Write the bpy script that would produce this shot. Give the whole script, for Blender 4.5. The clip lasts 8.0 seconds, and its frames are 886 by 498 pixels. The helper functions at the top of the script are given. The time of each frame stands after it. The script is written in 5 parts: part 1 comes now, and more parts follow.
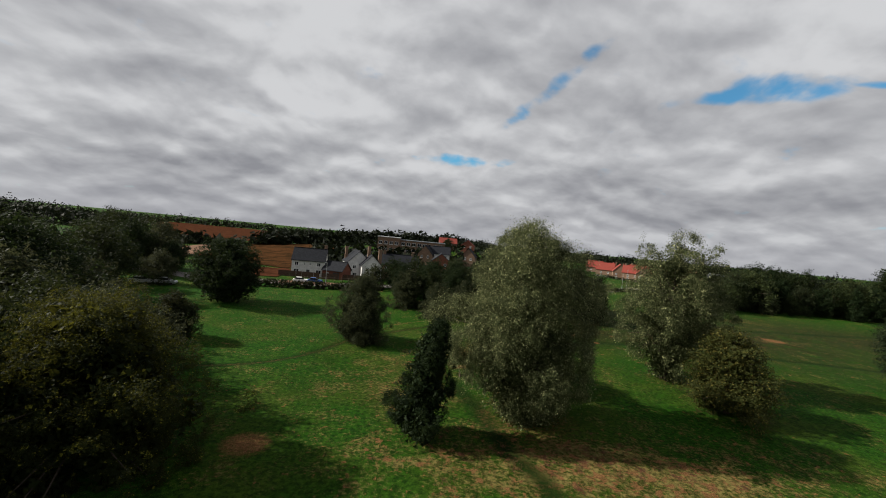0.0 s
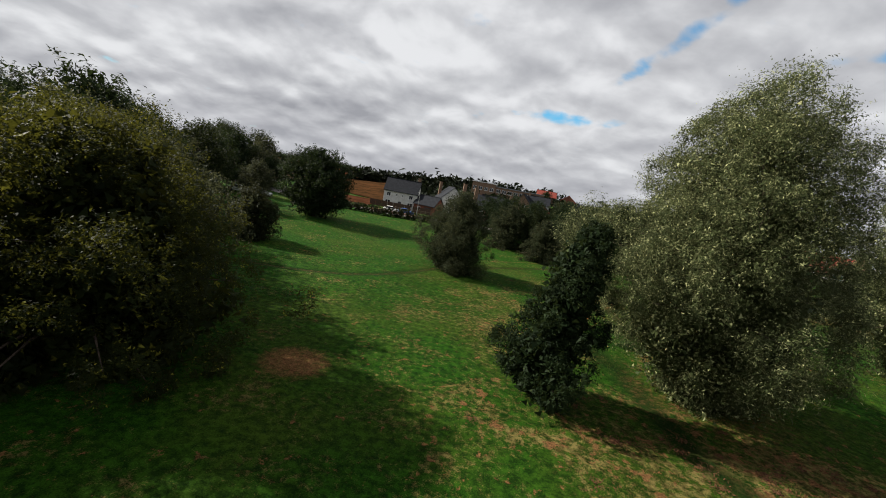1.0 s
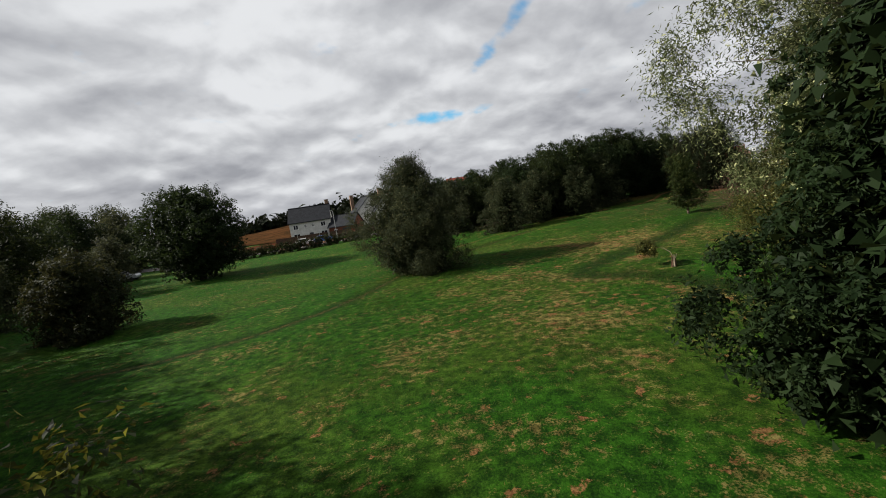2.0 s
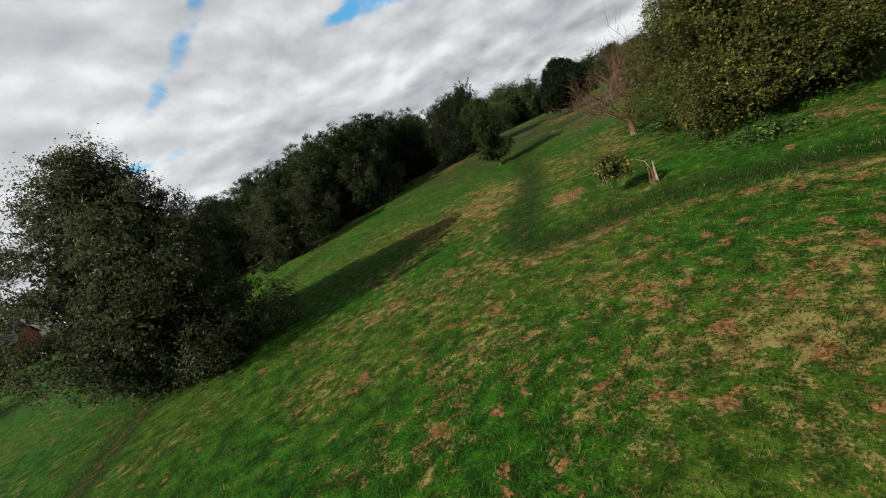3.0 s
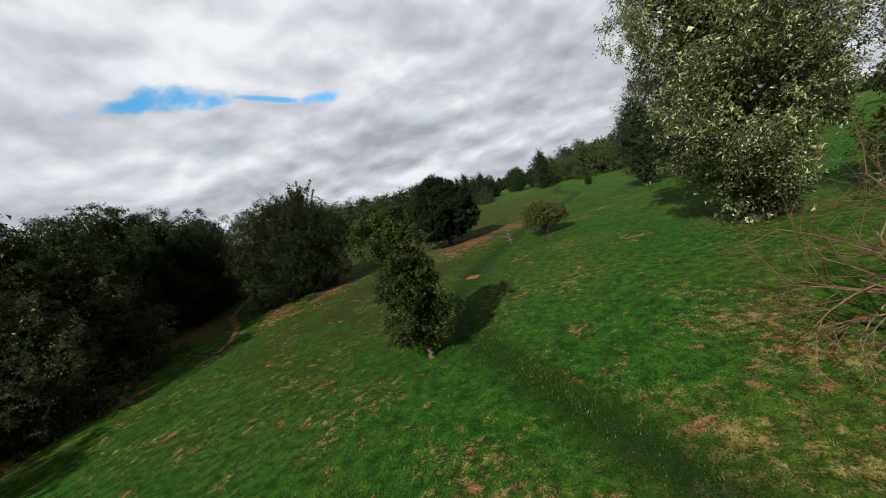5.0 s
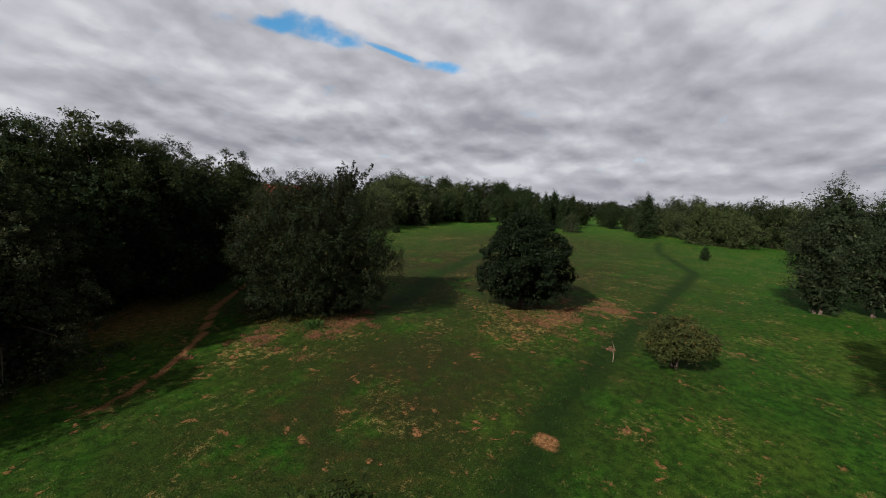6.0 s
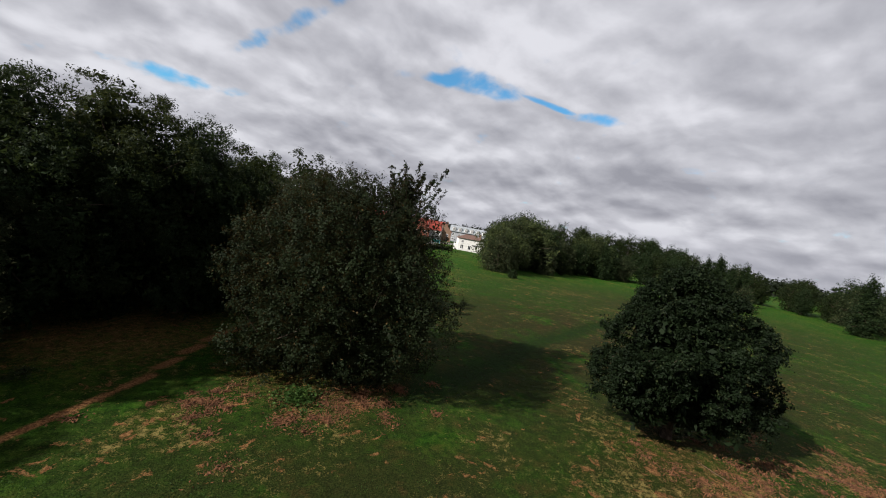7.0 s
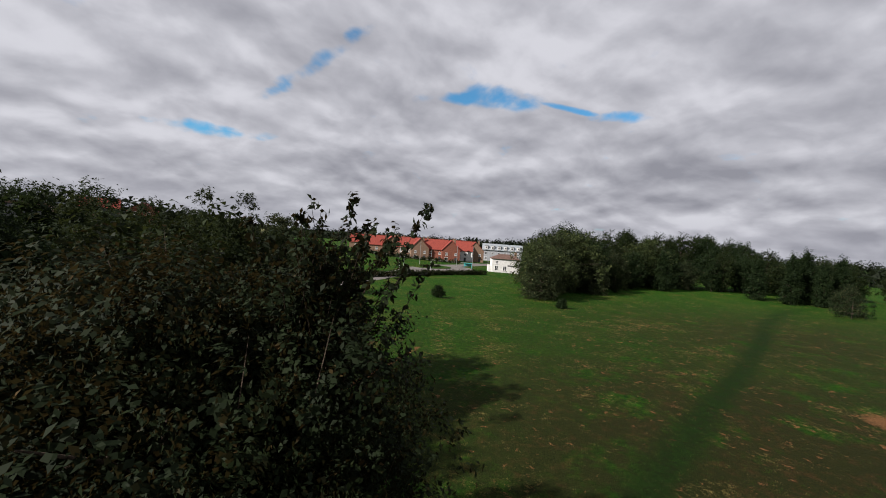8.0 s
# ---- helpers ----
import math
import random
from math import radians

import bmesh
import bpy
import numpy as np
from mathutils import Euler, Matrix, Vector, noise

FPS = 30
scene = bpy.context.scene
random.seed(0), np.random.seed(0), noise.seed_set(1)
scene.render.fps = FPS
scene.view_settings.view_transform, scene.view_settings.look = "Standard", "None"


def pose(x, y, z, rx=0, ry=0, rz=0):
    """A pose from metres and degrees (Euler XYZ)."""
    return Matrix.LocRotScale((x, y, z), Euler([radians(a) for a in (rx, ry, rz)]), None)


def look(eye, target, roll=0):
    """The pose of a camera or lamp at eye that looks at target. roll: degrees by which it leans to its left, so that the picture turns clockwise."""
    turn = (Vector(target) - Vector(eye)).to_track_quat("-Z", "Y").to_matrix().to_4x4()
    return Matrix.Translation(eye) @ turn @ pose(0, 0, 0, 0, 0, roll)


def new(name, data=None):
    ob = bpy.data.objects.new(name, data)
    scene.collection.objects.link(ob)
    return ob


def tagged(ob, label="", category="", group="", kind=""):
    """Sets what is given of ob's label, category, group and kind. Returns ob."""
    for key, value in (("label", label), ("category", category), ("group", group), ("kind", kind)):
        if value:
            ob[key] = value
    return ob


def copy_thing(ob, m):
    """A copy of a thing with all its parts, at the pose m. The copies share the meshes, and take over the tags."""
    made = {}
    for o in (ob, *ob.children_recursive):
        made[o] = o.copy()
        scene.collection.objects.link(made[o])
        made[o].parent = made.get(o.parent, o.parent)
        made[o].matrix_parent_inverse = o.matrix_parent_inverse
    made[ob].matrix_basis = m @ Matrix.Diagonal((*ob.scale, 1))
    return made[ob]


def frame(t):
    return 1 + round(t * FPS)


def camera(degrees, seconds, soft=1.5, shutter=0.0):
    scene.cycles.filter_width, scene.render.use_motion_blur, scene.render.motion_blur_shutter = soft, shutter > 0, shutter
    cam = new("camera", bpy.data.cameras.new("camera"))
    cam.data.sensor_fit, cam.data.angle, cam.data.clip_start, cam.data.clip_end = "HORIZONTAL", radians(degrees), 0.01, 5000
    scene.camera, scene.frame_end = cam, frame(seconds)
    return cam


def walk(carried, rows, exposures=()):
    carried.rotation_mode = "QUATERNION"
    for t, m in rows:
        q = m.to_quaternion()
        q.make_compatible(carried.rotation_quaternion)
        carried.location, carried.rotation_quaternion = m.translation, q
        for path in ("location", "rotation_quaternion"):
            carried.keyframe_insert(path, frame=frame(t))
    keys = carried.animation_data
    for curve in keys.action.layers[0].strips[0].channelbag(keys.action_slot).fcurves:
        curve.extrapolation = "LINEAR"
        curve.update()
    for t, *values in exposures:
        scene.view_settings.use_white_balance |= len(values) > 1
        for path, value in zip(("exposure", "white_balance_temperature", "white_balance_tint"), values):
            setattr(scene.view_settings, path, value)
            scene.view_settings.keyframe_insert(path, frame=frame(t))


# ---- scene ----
cam = camera(94.9, 8.0, soft=1.0)
PATH = [
    (0.0, pose(-0.00, 0.00, 16.00, 88.60, -5.40, 0.30)),
    (0.25, pose(-0.29, 2.80, 14.28, 85.32, -9.80, 5.22)),
    (0.5, pose(-0.83, 5.60, 12.66, 82.52, -12.70, 9.80)),
    (0.75, pose(-1.78, 8.43, 11.24, 81.12, -13.50, 12.97)),
    (1.0, pose(-3.03, 11.38, 10.06, 80.81, -10.59, 13.07)),
    (1.2, pose(-4.14, 13.89, 9.25, 80.88, -5.87, 10.54)),
    (1.5, pose(-5.90, 18.05, 7.87, 81.41, 0.39, 6.72)),
    (1.75, pose(-7.36, 21.74, 6.65, 82.21, 4.56, 3.60)),
    (2.0, pose(-8.69, 25.43, 5.57, 83.05, 8.39, -0.27)),
    (2.3, pose(-9.99, 29.64, 4.75, 83.44, 13.30, -7.08)),
    (2.5, pose(-10.57, 32.30, 4.55, 82.71, 16.95, -13.78)),
    (2.75, pose(-10.77, 36.02, 4.36, 79.90, 20.88, -25.35)),
    (3.0, pose(-10.51, 39.71, 4.18, 75.74, 22.95, -38.16)),
    (3.25, pose(-9.96, 42.82, 4.07, 72.05, 22.82, -49.03)),
    (3.5, pose(-9.18, 45.50, 4.04, 70.41, 21.36, -56.72)),
    (3.75, pose(-8.15, 48.08, 4.09, 71.50, 19.55, -61.10)),
    (4.0, pose(-6.63, 50.64, 4.13, 74.42, 17.72, -63.60)),
    (4.25, pose(-4.48, 53.17, 4.13, 77.98, 16.16, -65.59)),
    (4.5, pose(-2.03, 55.29, 4.42, 80.86, 15.98, -66.91)),
    (4.7, pose(-0.13, 56.55, 5.05, 82.08, 16.94, -67.13)),
    (5.0, pose(2.73, 58.51, 6.33, 83.08, 15.48, -66.16)),
    (5.25, pose(5.16, 60.21, 7.48, 83.44, 11.68, -64.37)),
    (5.5, pose(7.68, 61.82, 8.53, 83.42, 6.59, -61.87)),
    (5.8, pose(10.86, 63.41, 9.43, 83.02, 0.18, -58.05)),
    (6.0, pose(13.08, 64.24, 9.71, 82.67, -3.58, -55.11)),
    (6.25, pose(15.79, 65.32, 9.75, 82.47, -7.44, -51.10)),
    (6.5, pose(18.37, 66.45, 9.53, 83.02, -9.98, -46.33)),
    (6.75, pose(20.79, 67.60, 9.15, 84.64, -10.91, -40.71)),
    (7.0, pose(23.18, 69.22, 8.98, 86.60, -10.15, -36.06)),
    (7.25, pose(25.59, 71.68, 9.32, 88.05, -7.73, -33.94)),
    (7.5, pose(27.86, 74.51, 9.94, 88.78, -5.22, -33.19)),
    (7.75, pose(29.81, 77.14, 10.58, 88.81, -4.15, -32.41)),
    (8.0, pose(31.56, 79.61, 11.20, 88.48, -4.04, -31.46)),
]
walk(cam, PATH, exposures=[(0.0, 0.82, 6440, 9), (1.2, 1.20, 6420, 9), (2.5, 1.12, 6400, 7.5), (3.5, 1.53, 6480, 6.5), (4.7, 1.46, 6250, 7), (5.8, 0.96, 6300, 12), (7.0, 1.08, 6280, 13), (8.0, 0.90, 6250, 14)])

# ---- sky, sun ----
SUN_AZ, SUN_EL = radians(-87), radians(33)      # azimuth from +y, clockwise; elevation
world = bpy.data.worlds.new("sky")
scene.world = world
world.use_nodes = True


class Nodes:
    """Short writing of node trees."""

    def __init__(self, tree):
        self.t = tree
        tree.nodes.clear()

    def add(self, kind, ins=None, attribute=""):
        n = self.t.nodes.new(kind)
        if attribute:
            n.attribute_name = attribute
        for k, val in (ins or {}).items():
            self.put(n.inputs[k], val)
        return n

    def put(self, sock, val):
        if isinstance(val, bpy.types.NodeSocket):
            self.t.links.new(val, sock)
        else:
            sock.default_value = val

    def math(self, op, a, b=0.0, c=0.0, clamp=False):
        n = self.t.nodes.new("ShaderNodeMath")
        n.operation, n.use_clamp = op, clamp
        for s, val in zip(n.inputs, (a, b, c)):
            self.put(s, val)
        return n.outputs[0]

    def dot(self, a, vec):
        n = self.t.nodes.new("ShaderNodeVectorMath")
        n.operation = "DOT_PRODUCT"
        self.put(n.inputs[0], a)
        n.inputs[1].default_value = vec
        return n.outputs["Value"]

    def ramp(self, val, lo, hi, a=0.0, b=1.0, smooth=True):
        n = self.t.nodes.new("ShaderNodeMapRange")
        n.interpolation_type = "SMOOTHSTEP" if smooth else "LINEAR"
        for s, x in zip(n.inputs[:5], (val, lo, hi, a, b)):
            self.put(s, x)
        return n.outputs[0]

    def mix(self, fac, a, b, kind="MIX"):
        n = self.t.nodes.new("ShaderNodeMix")
        n.data_type, n.blend_type = "RGBA", kind
        self.put(n.inputs[0], fac)
        self.put(n.inputs[6], a)
        self.put(n.inputs[7], b)
        return n.outputs[2]

    def noise(self, vec, scale, detail=4.0, rough=0.55, distort=0.0):
        n = self.add("ShaderNodeTexNoise", {"Scale": scale, "Detail": detail, "Roughness": rough, "Distortion": distort})
        if vec is not None:
            self.t.links.new(vec, n.inputs["Vector"])
        return n.outputs["Fac"]


def rgb(r, g, b):
    return (r, g, b, 1.0)


def build_sky():
    n = Nodes(world.node_tree)
    way = n.add("ShaderNodeTexCoord").outputs["Generated"]
    sky = n.add("ShaderNodeTexSky")
    sky.sky_type, sky.sun_disc, sky.sun_elevation, sky.sun_rotation = "NISHITA", False, SUN_EL, SUN_AZ
    sky.altitude, sky.air_density, sky.dust_density, sky.ozone_density = 50.0, 1.0, 0.6, 1.5
    blue = n.mix(1.0, sky.outputs[0], rgb(0.070, 0.185, 0.215), "MULTIPLY")
    sep = n.add("ShaderNodeSeparateXYZ", {0: way})
    h = n.math("MAXIMUM", sep.outputs[2], 0.0)
    # the cloud deck is flat: its rolls lie closer and closer together towards the horizon
    deep = n.math("ADD", h, 0.36)
    u, v = n.math("DIVIDE", sep.outputs[0], deep), n.math("DIVIDE", sep.outputs[1], deep)
    flat = n.add("ShaderNodeCombineXYZ", {0: u, 1: v, 2: 3.7}).outputs[0]
    warp = n.add("ShaderNodeTexNoise", {"Vector": flat, "Scale": 1.5, "Detail": 3.0, "Roughness": 0.5})
    bent = n.add("ShaderNodeVectorMath")
    bent.operation = "MULTIPLY_ADD"
    n.put(bent.inputs[0], warp.outputs["Color"])
    bent.inputs[1].default_value = (0.22, 0.22, 0.0)
    n.put(bent.inputs[2], flat)

    def thickness(where):
        """Lumps of cloud on broad swells."""
        return n.math("ADD", n.math("MULTIPLY", n.noise(where, 2.6, 2.0, 0.5), 0.62), n.math("MULTIPLY", n.noise(where, 6.2, 4.0, 0.5), 0.38))

    above = n.add("ShaderNodeVectorMath", {0: bent.outputs[0], 1: (0.955, 0.955, 1.0)})
    above.operation = "MULTIPLY"
    thick = thickness(bent.outputs[0])
    rim = n.math("SUBTRACT", thick, thickness(above.outputs[0]))
    big = n.noise(flat, 0.9, 2.0, 0.5)
    # upper rims catch the light, thick bases are grey
    body = n.math("MULTIPLY_ADD", rim, 3.0, n.math("MULTIPLY_ADD", big, 1.3, -0.10))
    body = n.math("ADD", body, n.math("MULTIPLY_ADD", thick, -0.9, 0.45))
    cloud = n.mix(n.ramp(body, 0.05, 0.55, smooth=False), rgb(0.43, 0.434, 0.47), rgb(0.71, 0.712, 0.74))
    cloud = n.mix(n.ramp(body, 0.48, 1.0), cloud, rgb(1.0, 1.0, 1.02))
    cloud = n.mix(n.ramp(h, 0.0, 0.10, 0.5, 0.0), cloud, rgb(0.57, 0.575, 0.62))
    # gaps in the cloud: centre, long axis, half lengths
    gaps = [((0.212, 0.908, 0.360), (0.095, -0.053, 0.083), 0.080, 0.012), ((0.266, 0.872, 0.410), (0.62, -0.42, 0.66), 0.022, 0.013),
            ((0.520, 0.792, 0.324), (0.80, -0.58, 0.02), 0.060, 0.009), ((0.585, 0.742, 0.325), (0.80, -0.58, -0.04), 0.055, 0.018), ((0.700, 0.640, 0.305), (0.75, -0.65, -0.2), 0.045, 0.004),
            ((0.775, 0.562, 0.288), (0.6, -0.8, 0.0), 0.035, 0.008), ((0.020, 0.980, 0.190), (1.0, 0.0, 0.03), 0.065, 0.009)]
    tear = n.noise(bent.outputs[0], 9.0, 4.0, 0.5)
    hole = 0.0
    for c, ax, ra, rb in gaps:
        c = Vector(c).normalized()
        ax = Vector(ax)
        ax = (ax - c * ax.dot(c)).normalized()
        bx = c.cross(ax)
        a, b = n.math("MULTIPLY", n.dot(way, ax), 1 / ra), n.math("MULTIPLY", n.dot(way, bx), 1 / rb)
        q = n.math("ADD", n.math("MULTIPLY", a, a), n.math("MULTIPLY", b, b))
        inside = n.math("MULTIPLY_ADD", n.ramp(q, 0.0, 5.0, 1.0, 0.0, False), 0.9, n.math("MULTIPLY_ADD", tear, 2.2, -1.1))
        m = n.math("MULTIPLY", n.ramp(inside, 0.36, 1.15), n.ramp(n.dot(way, c), 0.5, 0.6))
        hole = n.math("MAXIMUM", hole, m)
    col = n.mix(n.math("MULTIPLY", hole, 0.92), cloud, blue)
    out = n.add("ShaderNodeBackground", {0: col, 1: 0.36})
    n.add("ShaderNodeOutputWorld", {0: out.outputs[0]})


build_sky()
sun = new("sun", bpy.data.lights.new("sun", "SUN"))
sun.data.energy, sun.data.angle, sun.data.color = 4.9, radians(0.8), (1.0, 0.93, 0.82)
sun.matrix_world = look((math.sin(SUN_AZ) * 200, math.cos(SUN_AZ) * 200, 200 * math.tan(SUN_EL)), (0, 0, 0))


# ---- materials ----
def material(name):
    m = bpy.data.materials.new(name)
    m.use_nodes = True
    return m, Nodes(m.node_tree)


def finish(n, shader, disp=None):
    n.add("ShaderNodeOutputMaterial", {0: shader})


def plain(name, col, col2, scale=3.0, rough=0.8, metal=0.0, bump=0.0, spec=0.3):
    """Two colours mixed by noise at two scales, with a little relief."""
    m, n = material(name)
    pos = n.add("ShaderNodeNewGeometry").outputs["Position"]
    f = n.math("MULTIPLY_ADD", n.noise(pos, scale, 5.0), 0.6, n.math("MULTIPLY", n.noise(pos, scale * 7, 3.0), 0.4))
    c = n.mix(n.ramp(f, 0.35, 0.65), rgb(*col), rgb(*col2))
    p = n.add("ShaderNodeBsdfPrincipled", {"Base Color": c, "Roughness": rough, "Metallic": metal, "Specular IOR Level": spec})
    if bump:
        b = n.add("ShaderNodeBump", {"Strength": bump, "Distance": 0.05, "Height": f})
        n.put(p.inputs["Normal"], b.outputs[0])
    finish(n, p.outputs[0])
    return m


def leafy(name, dark, light, tip, tip_share=0.12, rough=0.65, through_share=0.25, spec=0.07):
    """Leaves: colour differs from leaf to leaf and from bough to bough; some light passes through."""
    m, n = material(name)
    geo = n.add("ShaderNodeNewGeometry")
    one = geo.outputs["Random Per Island"]
    bough = n.noise(geo.outputs["Position"], 0.7, 3.0)
    f = n.math("MULTIPLY_ADD", n.math("SUBTRACT", bough, 0.5), 2.0, n.math("MULTIPLY_ADD", one, 0.6, 0.2), clamp=True)
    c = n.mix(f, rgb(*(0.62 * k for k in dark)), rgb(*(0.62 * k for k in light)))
    spray = n.noise(geo.outputs["Position"], 2.6, 2.0)
    end = n.math("ADD", n.math("MULTIPLY_ADD", spray, 1.5, -0.25), n.math("MULTIPLY_ADD", n.math("FRACT", n.math("MULTIPLY", one, 37.3)), 0.5, -0.25))
    c = n.mix(n.ramp(end, 0.86 - tip_share * 1.4, 1.05 - tip_share), c, rgb(*tip))
    p = n.add("ShaderNodeBsdfPrincipled", {"Base Color": c, "Roughness": rough, "Specular IOR Level": spec})
    t = n.add("ShaderNodeBsdfTranslucent", {"Color": n.mix(0.5, c, rgb(*tip))})
    s = n.add("ShaderNodeMixShader", {0: through_share, 1: p.outputs[0], 2: t.outputs[0]})
    finish(n, s.outputs[0])
    return m


def grass_field():
    """Meadow: short grass, paler hay, bare orange soil; worn lanes by the attribute 'lane', trodden soil by 'soil', dry
    turf by 'dry', and by the last attribute browner sward with cloud shade painted in.
    """
    m, n = material("meadow")
    pos = n.add("ShaderNodeNewGeometry").outputs["Position"]
    lane = n.add("ShaderNodeAttribute", attribute="lane").outputs["Fac"]
    soil = n.add("ShaderNodeAttribute", attribute="soil").outputs["Fac"]
    dry = n.add("ShaderNodeAttribute", attribute="dry").outputs["Fac"]
    brown_shade = n.add("ShaderNodeAttribute", attribute="brown_shade").outputs["Fac"]
    lush = n.math("MULTIPLY_ADD", n.math("SUBTRACT", dry, brown_shade), 0.13, n.noise(pos, 0.10, 4.0))
    tuft = n.noise(pos, 2.6, 5.0, 0.7)
    blade = n.noise(pos, 19.0, 4.0, 0.8)
    f = n.math("ADD", n.math("MULTIPLY", tuft, 0.55), n.math("MULTIPLY", blade, 0.45))
    green = n.mix(n.ramp(f, 0.40, 0.61), rgb(0.007, 0.036, 0.002), rgb(0.042, 0.158, 0.009))
    green = n.mix(n.ramp(lush, 0.44, 0.66, 0.0, 0.6), green, n.mix(n.ramp(f, 0.40, 0.60), rgb(0.022, 0.052, 0.005), rgb(0.120, 0.170, 0.020)))
    # dark thatch, spread widely to paint cloud shade into the eastern sward
    thatch_shade = n.math("MULTIPLY", n.ramp(n.noise(pos, 0.26, 6.0, 0.7), 0.28, 0.52), n.math("MULTIPLY_ADD", brown_shade, 1.2, 0.05), clamp=True)
    green = n.mix(thatch_shade, green, n.mix(n.ramp(blade, 0.36, 0.62), rgb(0.012, 0.016, 0.004), rgb(0.052, 0.055, 0.016)))
    green = n.mix(n.math("MULTIPLY", n.math("MULTIPLY", brown_shade, 0.8), n.ramp(n.noise(pos, 1.3, 6.0, 0.75), 0.50, 0.66)), green, n.mix(n.ramp(blade, 0.36, 0.62), rgb(0.040, 0.020, 0.008), rgb(0.120, 0.072, 0.026)))
    place = n.math("MULTIPLY", n.math("SUBTRACT", n.noise(pos, 0.33, 4.0, 0.6), 0.5), 0.55)
    # straw: a speckle of dead blades, denser on dry ground, thinned where cloud shade is painted
    spot = n.math("ADD", n.math("MULTIPLY", n.noise(pos, 3.4, 5.0, 0.65, 0.3), 0.5), n.math("MULTIPLY", blade, 0.5))
    hay = n.ramp(n.math("ADD", n.math("ADD", spot, n.math("MULTIPLY", place, 0.7)), n.math("MULTIPLY_ADD", brown_shade, -0.04, n.math("MULTIPLY", dry, 0.125))), 0.56, 0.64, 0.0, 0.9)
    col = n.mix(hay, green, n.mix(n.ramp(tuft, 0.36, 0.62), rgb(0.12, 0.098, 0.026), rgb(0.37, 0.29, 0.10)))
    # bare crumbs of reddish earth, strewn with cut stalks
    spot2 = n.math("ADD", n.math("MULTIPLY_ADD", n.math("SUBTRACT", blade, 0.5), 0.30, n.noise(pos, 1.5, 5.0, 0.62, 0.4)), n.math("MULTIPLY", place, 0.35))
    bare = n.ramp(n.math("ADD", spot2, n.math("MULTIPLY", dry, 0.120)), 0.645, 0.69, 0.0, 0.92)
    earth = n.mix(n.ramp(n.noise(pos, 13.0, 4.0, 0.75), 0.36, 0.66), rgb(0.14, 0.056, 0.022), rgb(0.47, 0.245, 0.105))
    col = n.mix(bare, col, earth)
    col = n.mix(n.math("MULTIPLY", lane, n.ramp(tuft, 0.35, 0.6, 0.6, 1.0)), col, n.mix(n.ramp(f, 0.36, 0.64), rgb(0.006, 0.018, 0.003), rgb(0.022, 0.052, 0.008)))
    col = n.mix(n.ramp(n.math("ADD", soil, n.math("MULTIPLY_ADD", spot, 1.4, -0.75)), 0.3, 0.75), col, earth)
    col = n.mix(1.0, col, rgb(0.515, 0.515, 0.515), "MULTIPLY")
    hgt = n.math("ADD", f, n.math("MULTIPLY", hay, -0.3))
    b = n.add("ShaderNodeBump", {"Strength": 1.0, "Distance": 0.2, "Height": hgt})
    p = n.add("ShaderNodeBsdfPrincipled", {"Base Color": col, "Roughness": 0.9, "Specular IOR Level": 0.04, "Normal": b.outputs[0]})
    finish(n, p.outputs[0])
    return m


M_GRASS = grass_field()
M_BARK = plain("bark", (0.026, 0.020, 0.015), (0.075, 0.056, 0.042), 6.0, 0.95, bump=0.8, spec=0.1)
M_DRYBARK = plain("dry_bark", (0.036, 0.022, 0.015), (0.100, 0.062, 0.040), 7.0, 0.9, bump=0.6, spec=0.1)
M_WILLOW = leafy("willow_leaf", (0.016, 0.027, 0.009), (0.100, 0.124, 0.046), (0.300, 0.310, 0.150), 0.19)
M_HAW = leafy("hawthorn_leaf", (0.009, 0.017, 0.006), (0.036, 0.051, 0.020), (0.135, 0.135, 0.064), 0.09)
M_HORN = leafy("hornbeam_leaf", (0.024, 0.034, 0.008), (0.070, 0.080, 0.020), (0.150, 0.125, 0.030), 0.14)
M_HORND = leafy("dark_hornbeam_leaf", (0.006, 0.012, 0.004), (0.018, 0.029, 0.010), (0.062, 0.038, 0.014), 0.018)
M_HOLM = leafy("holm_oak_leaf", (0.004, 0.009, 0.003), (0.012, 0.022, 0.008), (0.030, 0.038, 0.014), 0.05)
M_GOLD = leafy("field_maple_leaf", (0.006, 0.012, 0.003), (0.026, 0.038, 0.008), (0.210, 0.200, 0.026), 0.085)
M_SLIM = leafy("young_oak_leaf", (0.011, 0.022, 0.005), (0.034, 0.050, 0.011), (0.085, 0.090, 0.022), 0.10)
M_DARK = leafy("dark_leaf", (0.007, 0.016, 0.005), (0.021, 0.038, 0.012), (0.046, 0.062, 0.018), 0.05)
M_MID = leafy("wood_leaf", (0.007, 0.014, 0.004), (0.023, 0.037, 0.010), (0.055, 0.064, 0.017), 0.07)
M_PALE = leafy("poplar_leaf", (0.011, 0.019, 0.008), (0.030, 0.043, 0.019), (0.062, 0.078, 0.035), 0.08)
M_SALLOW = leafy("sallow_leaf", (0.018, 0.030, 0.011), (0.055, 0.075, 0.024), (0.110, 0.120, 0.042), 0.10)
M_RIDGE = leafy("ridge_leaf", (0.005, 0.009, 0.004), (0.014, 0.021, 0.008), (0.026, 0.032, 0.012), 0.05, through_share=0.1)
M_HEDGE = leafy("hedge_leaf", (0.010, 0.017, 0.007), (0.029, 0.039, 0.013), (0.065, 0.058, 0.019), 0.08)
M_BERRY = leafy("berry_shrub_leaf", (0.024, 0.036, 0.010), (0.070, 0.080, 0.022), (0.150, 0.060, 0.022), 0.04)
M_BLADE = leafy("grass_blade", (0.011, 0.040, 0.003), (0.042, 0.118, 0.010), (0.155, 0.128, 0.041), 0.12, 0.6, 0.3, 0.06)
